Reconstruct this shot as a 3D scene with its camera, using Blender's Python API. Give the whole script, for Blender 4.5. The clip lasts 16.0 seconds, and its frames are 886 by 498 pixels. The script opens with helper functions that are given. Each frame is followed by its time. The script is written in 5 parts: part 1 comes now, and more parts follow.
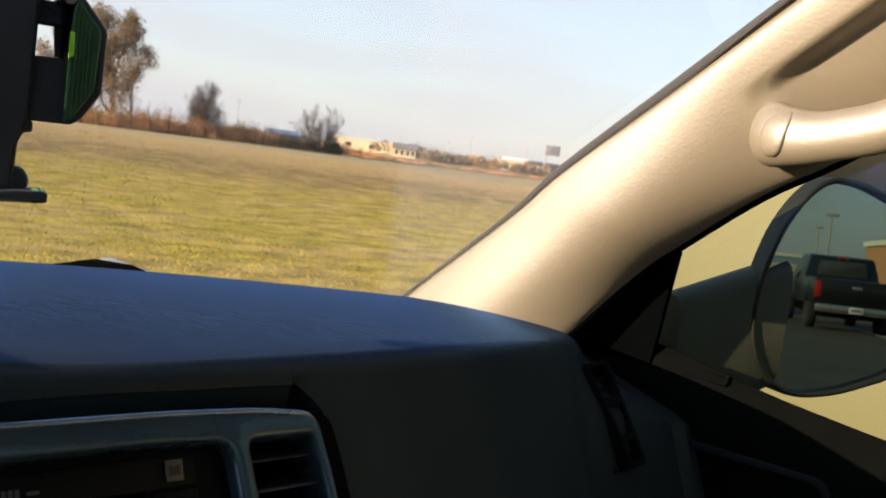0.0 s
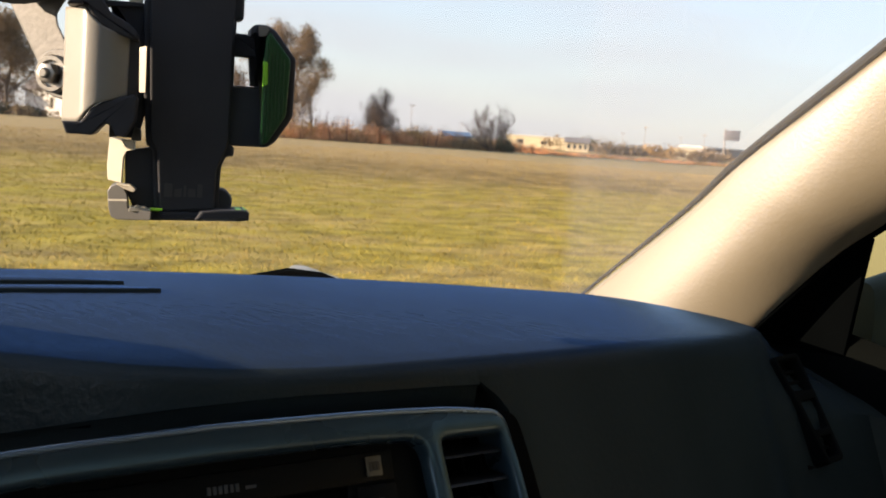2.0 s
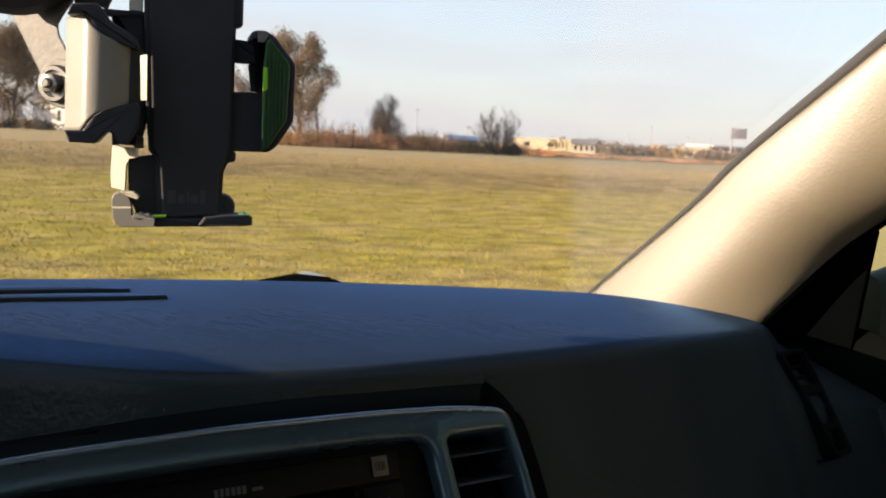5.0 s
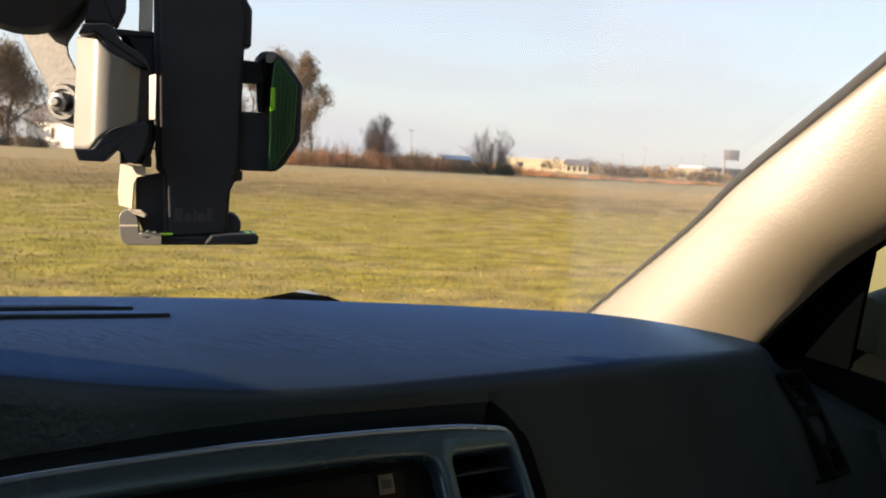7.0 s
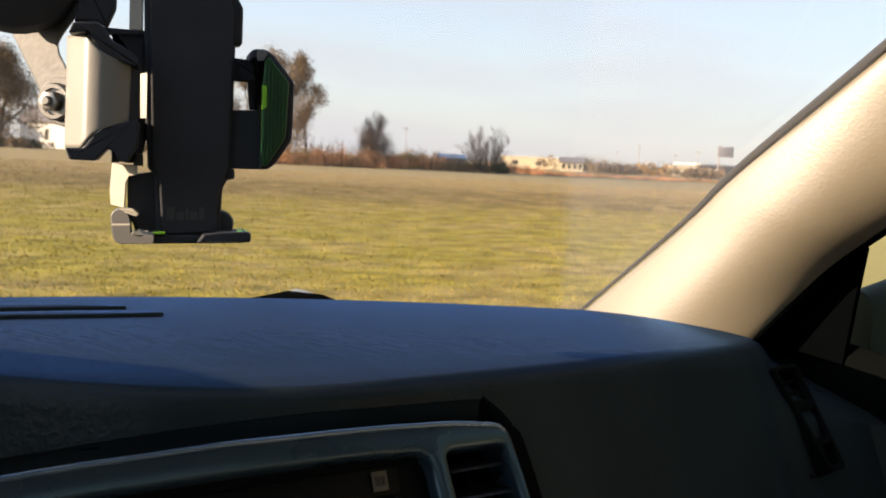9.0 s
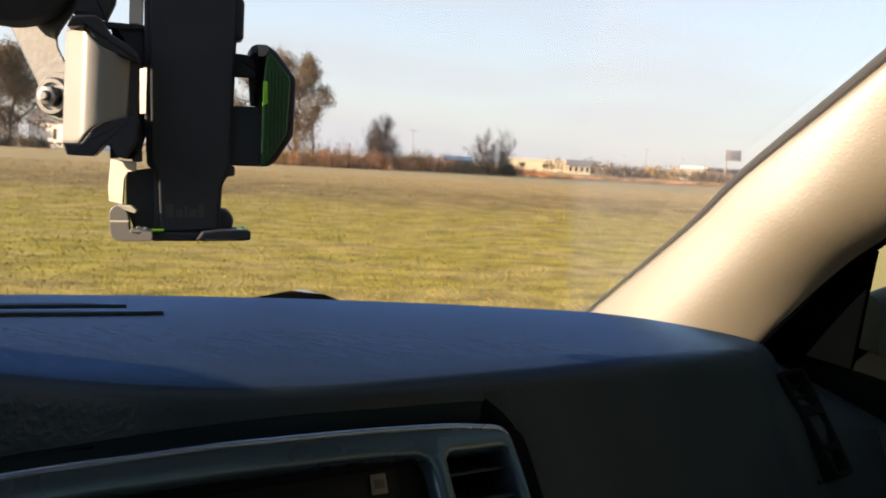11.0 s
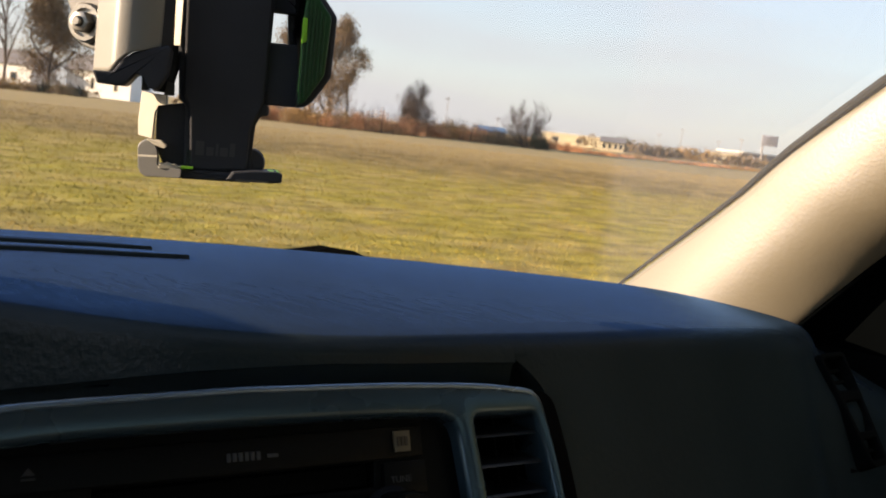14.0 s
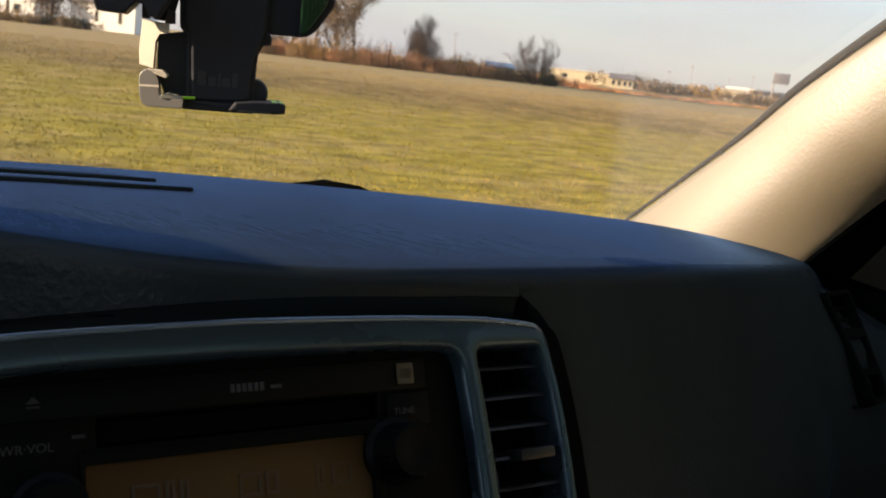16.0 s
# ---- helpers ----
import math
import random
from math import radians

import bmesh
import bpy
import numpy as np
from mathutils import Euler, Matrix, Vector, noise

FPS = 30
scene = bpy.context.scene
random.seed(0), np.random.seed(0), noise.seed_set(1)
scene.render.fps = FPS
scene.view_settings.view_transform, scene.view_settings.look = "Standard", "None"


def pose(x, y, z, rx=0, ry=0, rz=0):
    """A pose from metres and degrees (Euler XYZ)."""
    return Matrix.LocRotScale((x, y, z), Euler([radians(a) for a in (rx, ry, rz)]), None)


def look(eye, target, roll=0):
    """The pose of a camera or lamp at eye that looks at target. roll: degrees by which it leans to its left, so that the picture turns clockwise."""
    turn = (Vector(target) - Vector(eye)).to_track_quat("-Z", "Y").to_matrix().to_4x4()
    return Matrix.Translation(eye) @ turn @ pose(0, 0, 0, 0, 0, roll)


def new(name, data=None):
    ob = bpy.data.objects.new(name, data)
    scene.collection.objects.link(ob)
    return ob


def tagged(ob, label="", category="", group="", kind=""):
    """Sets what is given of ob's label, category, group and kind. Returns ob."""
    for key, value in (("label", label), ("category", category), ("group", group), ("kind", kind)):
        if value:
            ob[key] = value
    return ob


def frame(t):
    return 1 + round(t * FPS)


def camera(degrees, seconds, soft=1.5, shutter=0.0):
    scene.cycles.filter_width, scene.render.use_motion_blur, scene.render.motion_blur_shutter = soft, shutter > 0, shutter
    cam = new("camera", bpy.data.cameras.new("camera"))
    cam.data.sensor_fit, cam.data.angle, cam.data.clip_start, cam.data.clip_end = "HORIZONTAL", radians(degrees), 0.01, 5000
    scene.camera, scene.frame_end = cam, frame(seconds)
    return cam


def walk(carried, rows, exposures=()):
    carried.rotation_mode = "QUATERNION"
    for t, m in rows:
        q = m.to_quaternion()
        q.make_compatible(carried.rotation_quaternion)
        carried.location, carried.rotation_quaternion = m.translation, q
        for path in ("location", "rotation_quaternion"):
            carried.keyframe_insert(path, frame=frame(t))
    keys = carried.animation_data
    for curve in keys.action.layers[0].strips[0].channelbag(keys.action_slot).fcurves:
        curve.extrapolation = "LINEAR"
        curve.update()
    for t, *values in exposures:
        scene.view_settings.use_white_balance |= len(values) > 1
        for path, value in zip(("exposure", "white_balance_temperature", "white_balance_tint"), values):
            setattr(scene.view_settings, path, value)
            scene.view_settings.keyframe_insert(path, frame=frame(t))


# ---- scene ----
cam = camera(49.0, 16.0, soft=1.8)
cam.data.dof.use_dof, cam.data.dof.focus_distance, cam.data.dof.aperture_fstop = True, 0.66, 24.0

# seconds, x, y, z, rx, ry, rz
PATH = [
    (0.0, -0.1214, 0.0159, 1.3269, 84.565, -7.542, -43.619),
    (0.5, -0.1348, 0.0124, 1.3340, 84.254, -5.903, -40.158),
    (1.0, -0.1350, 0.0079, 1.3327, 83.968, -5.113, -36.160),
    (1.5, -0.1343, 0.0073, 1.3299, 83.566, -5.097, -34.630),
    (2.0, -0.1332, 0.0043, 1.3318, 83.351, -4.120, -33.519),
    (2.5, -0.1310, 0.0022, 1.3318, 83.107, -3.490, -33.060),
    (3.0, -0.1295, 0.0011, 1.3317, 83.025, -3.119, -32.829),
    (5.5, -0.1337, -0.0015, 1.3299, 84.137, -2.815, -33.285),
    (6.0, -0.1365, -0.0034, 1.3321, 84.839, -3.033, -33.216),
    (6.5, -0.1375, -0.0020, 1.3311, 84.753, -3.227, -33.304),
    (7.0, -0.1401, -0.0003, 1.3300, 84.762, -3.210, -33.521),
    (7.5, -0.1415, -0.0010, 1.3306, 84.796, -3.109, -33.713),
    (8.0, -0.1408, -0.0017, 1.3320, 84.679, -2.983, -33.800),
    (8.5, -0.1401, -0.0015, 1.3307, 84.675, -2.868, -33.836),
    (11.0, -0.1317, 0.0048, 1.3269, 84.786, -3.212, -33.411),
    (11.5, -0.1315, 0.0096, 1.3273, 84.549, -4.113, -31.862),
    (12.0, -0.1324, 0.0109, 1.3282, 84.699, -4.519, -31.768),
    (12.5, -0.1299, 0.0123, 1.3258, 84.805, -4.767, -31.776),
    (13.0, -0.1293, 0.0139, 1.3238, 84.820, -4.779, -31.699),
    (13.5, -0.1321, 0.0176, 1.3294, 84.822, -4.683, -31.680),
    (14.0, -0.1233, 0.0253, 1.3154, 82.819, -6.248, -31.462),
    (14.5, -0.1277, 0.0248, 1.3162, 81.303, -6.489, -31.765),
    (15.0, -0.1190, 0.0281, 1.3111, 79.238, -6.343, -31.550),
    (15.5, -0.1215, 0.0301, 1.3102, 78.723, -6.512, -30.882),
    (16.0, -0.1203, 0.0274, 1.3130, 79.062, -6.577, -31.012),
]
walk(cam, [(t, pose(*p)) for t, *p in PATH], exposures=[(0.0, 1.5, 6950, 17), (13.5, 1.5, 6950, 17), (14.6, 1.3, 7200, 17), (16.0, 1.3, 7200, 17)])

# ---- daylight ----
SUN_TRAVEL = Vector((0.885, -0.40, -0.225)).normalized()
HAZE = (1.88, 1.96, 2.14)
world = bpy.data.worlds.new("sky")
scene.world = world
world.use_nodes = True
wn = world.node_tree.nodes
sky = wn.new("ShaderNodeTexSky")
sky.sky_type = "NISHITA"
sky.sun_disc = False
sky.sun_elevation = radians(13)
sky.sun_rotation = radians(-66)
sky.air_density, sky.dust_density, sky.ozone_density = 1.0, 0.6, 3.0
wn["Background"].inputs["Strength"].default_value = 0.15
# thin high haze: paler toward the horizon, with faint streaks
wl_ = world.node_tree.links.new
w_tc, w_sep, w_map, w_noise, w_fade, w_mr, w_add, w_mix = (wn.new(k) for k in ("ShaderNodeTexCoord", "ShaderNodeSeparateXYZ", "ShaderNodeMapping", "ShaderNodeTexNoise", "ShaderNodeMapRange", "ShaderNodeMapRange", "ShaderNodeMath", "ShaderNodeMix"))
w_mix.data_type = "RGBA"
wl_(w_tc.outputs["Generated"], w_sep.inputs[0])
wl_(w_tc.outputs["Generated"], w_map.inputs["Vector"])
w_map.inputs["Scale"].default_value = (1.5, 1.5, 9.0)
w_noise.inputs["Scale"].default_value, w_noise.inputs["Detail"].default_value = 2.2, 5
wl_(w_map.outputs[0], w_noise.inputs["Vector"])
w_fade.inputs["From Min"].default_value, w_fade.inputs["From Max"].default_value = 0.0, 0.45
w_fade.inputs["To Min"].default_value, w_fade.inputs["To Max"].default_value = 0.80, 0.18
wl_(w_sep.outputs["Z"], w_fade.inputs["Value"])
w_mr.inputs["From Min"].default_value, w_mr.inputs["From Max"].default_value = 0.42, 0.75
w_mr.inputs["To Min"].default_value, w_mr.inputs["To Max"].default_value = 0.0, 0.22
wl_(w_noise.outputs["Fac"], w_mr.inputs["Value"])
w_add.operation, w_add.use_clamp = "ADD", True
wl_(w_fade.outputs[0], w_add.inputs[0])
wl_(w_mr.outputs[0], w_add.inputs[1])
wl_(w_add.outputs[0], w_mix.inputs["Factor"])
wl_(sky.outputs[0], w_mix.inputs["A"])
w_mix.inputs["B"].default_value = (HAZE[0], HAZE[1], HAZE[2], 1)
wl_(w_mix.outputs["Result"], wn["Background"].inputs["Color"])
sun_data = bpy.data.lights.new("sun", "SUN")
sun_data.energy, sun_data.angle, sun_data.color = 4.3, radians(0.6), (1.0, 0.82, 0.60)
sun = new("sun", sun_data)
sun.matrix_world = look((-40, 0, 12), Vector((-40, 0, 12)) + SUN_TRAVEL)


# ---- materials ----
def material(name, color, rough=0.6, metallic=0.0, var=0.15, scale=20.0, bump=0.1, bump_scale=200.0, second=None,
             spec=0.5, ior=1.5, stretch=None, islands=False, coat=0.0, each=False, bump_dist=0.002, spec_tint=(1, 1, 1)):
    m = bpy.data.materials.new(name)
    m.use_nodes = True
    n, link = m.node_tree.nodes, m.node_tree.links.new
    b = n["Principled BSDF"]
    b.inputs["Roughness"].default_value, b.inputs["Metallic"].default_value = rough, metallic
    b.inputs["Specular IOR Level"].default_value = spec
    b.inputs["Specular Tint"].default_value = (*spec_tint, 1)
    b.inputs["Coat Weight"].default_value, b.inputs["IOR"].default_value = coat, ior
    tc = n.new("ShaderNodeTexCoord")
    src = tc.outputs["Object"]
    if stretch:
        mp = n.new("ShaderNodeMapping")
        mp.inputs["Scale"].default_value = stretch
        link(src, mp.inputs["Vector"])
        src = mp.outputs[0]
    big, fine = n.new("ShaderNodeTexNoise"), n.new("ShaderNodeTexNoise")
    for node, s, det in ((big, scale, 4), (fine, bump_scale, 3)):
        node.inputs["Scale"].default_value, node.inputs["Detail"].default_value = s, det
        link(src, node.inputs["Vector"])
    ramp = n.new("ShaderNodeMix")
    ramp.data_type = "RGBA"
    c2 = second or tuple(c * (1 - var) for c in color)
    c1 = color if second else tuple(min(1, c * (1 + var)) for c in color)
    ramp.inputs["A"].default_value, ramp.inputs["B"].default_value = (*c1, 1), (*c2, 1)
    mr = n.new("ShaderNodeMapRange")
    mr.inputs["From Min"].default_value, mr.inputs["From Max"].default_value = 0.3, 0.7
    link(big.outputs["Fac"], mr.inputs["Value"])
    fac = mr.outputs[0]
    if islands or each:
        g = n.new("ShaderNodeNewGeometry") if islands else n.new("ShaderNodeObjectInfo")
        mix = n.new("ShaderNodeMath")
        mix.operation = "MULTIPLY_ADD"
        link(g.outputs["Random Per Island" if islands else "Random"], mix.inputs[0])
        mix.inputs[1].default_value = 0.7
        half = n.new("ShaderNodeMath")
        half.operation = "MULTIPLY"
        half.inputs[1].default_value = 0.3
        link(fac, half.inputs[0])
        link(half.outputs[0], mix.inputs[2])
        fac = mix.outputs[0]
    link(fac, ramp.inputs["Factor"])
    link(ramp.outputs["Result"], b.inputs["Base Color"])
    rr = n.new("ShaderNodeMapRange")
    rr.inputs["To Min"].default_value, rr.inputs["To Max"].default_value = (rough, rough) if rough < 0.05 else (max(0.02, rough - 0.07), min(1, rough + 0.07))
    link(fine.outputs["Fac"], rr.inputs["Value"])
    link(rr.outputs[0], b.inputs["Roughness"])
    if bump:
        bp = n.new("ShaderNodeBump")
        bp.inputs["Strength"].default_value, bp.inputs["Distance"].default_value = bump, bump_dist
        link(fine.outputs["Fac"], bp.inputs["Height"])
        link(bp.outputs[0], b.inputs["Normal"])
    return m


def pane_glass(name, tint, haze=0.0, unswept=0.0, gloss_floor=0.07):
    """Thin sheet glass: clear with a Fresnel gloss and a little dust."""
    m = bpy.data.materials.new(name)
    m.use_nodes = True
    n, link = m.node_tree.nodes, m.node_tree.links.new
    n.remove(n["Principled BSDF"])
    clear, gloss, mix, fr = (n.new(k) for k in ("ShaderNodeBsdfTransparent", "ShaderNodeBsdfGlossy", "ShaderNodeMixShader", "ShaderNodeLayerWeight"))
    power, lift = n.new("ShaderNodeMath"), n.new("ShaderNodeMath")
    power.operation, power.inputs[1].default_value = "POWER", 5.0
    lift.operation, lift.inputs[1].default_value, lift.inputs[2].default_value = "MULTIPLY_ADD", 0.9, gloss_floor
    clear.inputs["Color"].default_value = (*tint, 1)
    gloss.inputs["Roughness"].default_value = 0.01
    fr.inputs["Blend"].default_value = 0.5
    link(fr.outputs["Facing"], power.inputs[0])
    link(power.outputs[0], lift.inputs[0])
    link(lift.outputs[0], mix.inputs[0])
    dust, dmix, noise_tex, mr = (n.new(k) for k in ("ShaderNodeBsdfTranslucent", "ShaderNodeMixShader", "ShaderNodeTexNoise", "ShaderNodeMapRange"))
    dust.inputs["Color"].default_value = (0.8, 0.78, 0.72, 1)
    noise_tex.inputs["Scale"].default_value = 6
    mr.inputs["To Min"].default_value, mr.inputs["To Max"].default_value = haze * 0.4, haze
    link(noise_tex.outputs["Fac"], mr.inputs["Value"])
    if unswept:
        tc, sep, edge, wob = n.new("ShaderNodeTexCoord"), n.new("ShaderNodeSeparateXYZ"), n.new("ShaderNodeMapRange"), n.new("ShaderNodeMath")
        link(tc.outputs["Object"], sep.inputs[0])
        wob.operation, wob.inputs[1].default_value = "MULTIPLY_ADD", 0.02
        link(noise_tex.outputs["Fac"], wob.inputs[0])
        slant = n.new("ShaderNodeMath")
        slant.operation, slant.inputs[1].default_value = "MULTIPLY_ADD", 0.861
        link(sep.outputs["Z"], slant.inputs[0])
        link(sep.outputs["X"], slant.inputs[2])
        link(slant.outputs[0], wob.inputs[2])
        edge.interpolation_type = "SMOOTHSTEP"
        edge.inputs["From Min"].default_value, edge.inputs["From Max"].default_value = unswept, unswept + 0.02
        edge.inputs["To Max"].default_value = 0.10
        link(wob.outputs[0], edge.inputs["Value"])
        both = n.new("ShaderNodeMath")
        link(mr.outputs[0], both.inputs[0])
        link(edge.outputs[0], both.inputs[1])
        link(both.outputs[0], dmix.inputs[0])
    else:
        link(mr.outputs[0], dmix.inputs[0])
    link(clear.outputs[0], dmix.inputs[1])
    link(dust.outputs[0], dmix.inputs[2])
    link(dmix.outputs[0], mix.inputs[1])
    link(gloss.outputs[0], mix.inputs[2])
    link(mix.outputs[0], n["Material Output"].inputs["Surface"])
    return m


def sheen_vinyl(name, color, sky_tint, rough):
    """Grained vinyl: a dark body under a gloss that grows at low angles, reflected sky blue put into its tint; creases
    run aslant.
    """
    m = bpy.data.materials.new(name)
    m.use_nodes = True
    n, link = m.node_tree.nodes, m.node_tree.links.new
    n.remove(n["Principled BSDF"])
    body, gloss, mix, lw, power, lift, tc, mp, streak, grain, dust, bp, add, tone, hue = (n.new(k) for k in (
        "ShaderNodeBsdfDiffuse", "ShaderNodeBsdfGlossy", "ShaderNodeMixShader", "ShaderNodeLayerWeight", "ShaderNodeMath", "ShaderNodeMath", "ShaderNodeTexCoord",
        "ShaderNodeMapping", "ShaderNodeTexNoise", "ShaderNodeTexNoise", "ShaderNodeTexNoise", "ShaderNodeBump", "ShaderNodeMath", "ShaderNodeMapRange", "ShaderNodeMix"))
    turned = n.new("ShaderNodeMapping")
    turned.inputs["Rotation"].default_value, mp.inputs["Scale"].default_value = (0, 0, radians(78)), (0.35, 1.6, 1.0)
    link(tc.outputs["Object"], turned.inputs["Vector"])
    link(turned.outputs[0], mp.inputs["Vector"])
    for node, sc, det, src in ((streak, 120, 5, mp.outputs[0]), (grain, 300, 5, tc.outputs["Object"]), (dust, 9, 6, mp.outputs[0])):
        node.inputs["Scale"].default_value, node.inputs["Detail"].default_value = sc, det
        link(src, node.inputs["Vector"])
    add.operation, add.inputs[1].default_value = "MULTIPLY_ADD", 0.8
    link(streak.outputs["Fac"], add.inputs[0])
    link(grain.outputs["Fac"], add.inputs[2])
    bp.inputs["Strength"].default_value, bp.inputs["Distance"].default_value = 0.7, 0.0013
    link(add.outputs[0], bp.inputs["Height"])
    link(bp.outputs[0], gloss.inputs["Normal"])
    tone.inputs["From Min"].default_value, tone.inputs["From Max"].default_value = 0.3, 0.7
    link(dust.outputs["Fac"], tone.inputs["Value"])
    hue.data_type = "RGBA"
    hue.inputs["A"].default_value, hue.inputs["B"].default_value = (*[c * 0.92 for c in color], 1), (*[c * 1.12 for c in color], 1)
    link(tone.outputs[0], hue.inputs["Factor"])
    link(hue.outputs["Result"], body.inputs["Color"])
    worn, rub, shine = n.new("ShaderNodeTexNoise"), n.new("ShaderNodeMapRange"), n.new("ShaderNodeMix")
    worn.inputs["Scale"].default_value, worn.inputs["Detail"].default_value = 120, 8
    worn.inputs["Roughness"].default_value = 0.7
    link(mp.outputs[0], worn.inputs["Vector"])
    rub.inputs["From Min"].default_value, rub.inputs["From Max"].default_value = 0.36, 0.64
    link(worn.outputs["Fac"], rub.inputs["Value"])
    shine.data_type = "RGBA"
    shine.inputs["A"].default_value, shine.inputs["B"].default_value = (*[c * 0.66 for c in sky_tint], 1), (*[min(1.0, c + 0.02) for c in sky_tint], 1)
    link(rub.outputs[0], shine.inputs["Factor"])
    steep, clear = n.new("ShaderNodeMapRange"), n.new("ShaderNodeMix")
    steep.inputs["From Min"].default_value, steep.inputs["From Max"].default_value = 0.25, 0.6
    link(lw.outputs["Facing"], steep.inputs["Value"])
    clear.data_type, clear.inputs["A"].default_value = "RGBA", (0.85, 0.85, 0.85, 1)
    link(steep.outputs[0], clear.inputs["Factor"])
    # paler reflected sky at low angles, put into the gloss tint
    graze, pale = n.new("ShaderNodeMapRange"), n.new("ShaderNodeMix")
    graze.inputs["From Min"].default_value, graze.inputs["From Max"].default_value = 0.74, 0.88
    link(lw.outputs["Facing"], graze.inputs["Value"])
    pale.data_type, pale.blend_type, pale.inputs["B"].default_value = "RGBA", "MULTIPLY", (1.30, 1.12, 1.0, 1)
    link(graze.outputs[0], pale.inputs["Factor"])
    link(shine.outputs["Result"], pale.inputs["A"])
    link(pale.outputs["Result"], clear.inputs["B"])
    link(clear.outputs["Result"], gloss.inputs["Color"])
    gloss.inputs["Roughness"].default_value = rough
    lw.inputs["Blend"].default_value = 0.5
    power.operation, power.inputs[1].default_value = "POWER", 7.0
    link(lw.outputs["Facing"], power.inputs[0])
    lift.operation, lift.inputs[1].default_value, lift.inputs[2].default_value = "MULTIPLY_ADD", 0.40, 0.015
    link(power.outputs[0], lift.inputs[0])
    link(lift.outputs[0], mix.inputs[0])
    link(body.outputs[0], mix.inputs[1])
    link(gloss.outputs[0], mix.inputs[2])
    link(mix.outputs[0], n["Material Output"].inputs["Surface"])
    return m


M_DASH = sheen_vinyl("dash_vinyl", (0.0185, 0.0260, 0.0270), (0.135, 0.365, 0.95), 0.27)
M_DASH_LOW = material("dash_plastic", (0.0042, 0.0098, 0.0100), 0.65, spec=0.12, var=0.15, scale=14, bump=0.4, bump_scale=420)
M_MOUNT = material("holder_black", (0.046, 0.049, 0.056), 0.6, bump=0.08, bump_scale=600, spec=0.15)
M_SLAT = material("slat_plastic", (0.009, 0.0095, 0.010), 0.4, bump=0.05)
# near-black: the shadow missing on the sail trim is put into the colour
M_SAIL = material("unlit_black", (0.0014, 0.0018, 0.0020), 1.0, bump=0.1, spec=0.0)
M_BLACK = material("black_plastic", (0.0020, 0.0024, 0.0026), 0.5, spec=0.12, bump=0.1, bump_scale=500)
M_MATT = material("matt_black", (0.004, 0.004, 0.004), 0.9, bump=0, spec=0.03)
M_GLOSSBLACK = material("radio_black", (0.0019, 0.0021, 0.0022), 0.5, spec=0.09, bump=0.05)
M_SILVER = material("silver_paint", (0.050, 0.085, 0.108), 0.28, metallic=0.6, var=0.05, bump=0, bump_scale=30)
# lighter than the surround: the sky highlight is put into this colour
M_HIGHLIGHT = material("highlight_bead", (0.17, 0.25, 0.33), 0.25, metallic=0.7, var=0.03, bump=0, bump_scale=30)
M_PILLAR = material("beige_trim", (0.158, 0.134, 0.089), 0.47, var=0.06, scale=9, bump=0.11, bump_scale=330, spec=1.0, ior=1.75)
M_HEADLINER = material("headliner", (0.42, 0.37, 0.30), 0.9, bump=0.2)
# beige for unseen cab surfaces, so that they bounce fill onto the dash
M_REAR = material("bounce_beige", (0.36, 0.32, 0.25), 0.9, bump=0.2)
M_RUBBER = material("rubber_seal", (0.012, 0.012, 0.012), 0.7, bump=0.1)
# kept very dark, with the shade missing on the door put into the colour
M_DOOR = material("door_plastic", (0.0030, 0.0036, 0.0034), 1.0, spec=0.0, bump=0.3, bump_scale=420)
M_GREY = material("grey_abs", (0.105, 0.104, 0.096), 0.42, var=0.06, bump=0.1, bump_scale=600)
M_ARM = material("satin_bracket", (0.10, 0.101, 0.096), 0.6, metallic=0.0, var=0.12, scale=60, bump=0.15, bump_scale=300)
M_LTGREY = material("light_grey_abs", (0.185, 0.182, 0.17), 0.4, var=0.06, bump=0.05)
M_GREEN = material("green_rubber", (0.004, 0.075, 0.016), 0.4, var=0.1, bump=0.05)
M_LIME = material("bright_lime", (0.30, 0.75, 0.05), 0.5, var=0.1, bump=0.05)
M_STEEL = material("bolt_steel", (0.30, 0.29, 0.27), 0.35, metallic=0.9, bump=0.1)
M_AMBER = material("amber_lcd", (0.112, 0.064, 0.024), 0.45, spec=0.12, var=0.1, scale=30, bump=0.03)
M_AMBERDARK = material("amber_segment", (0.080, 0.046, 0.020), 0.4, bump=0)
M_MARK = material("pale_print", (0.040, 0.043, 0.046), 0.6, bump=0)
M_DIMMARK = material("dim_print", (0.052, 0.053, 0.055), 0.6, bump=0)
M_FAINT = material("faint_print", (0.014, 0.015, 0.018), 0.6, bump=0)
M_BADGEMARK = material("badge_print", (0.045, 0.030, 0.016), 0.5, bump=0)
M_BADGE = material("gold_badge", (0.105, 0.085, 0.052), 0.4, bump=0.05)
UNSWEPT = 1.600
M_WINDSCREEN = pane_glass("windscreen_glass", (0.95, 0.965, 0.95), 0.006, UNSWEPT)
M_SIDEGLASS = pane_glass("side_glass", (0.50, 0.53, 0.42), 0.0, gloss_floor=0.015)


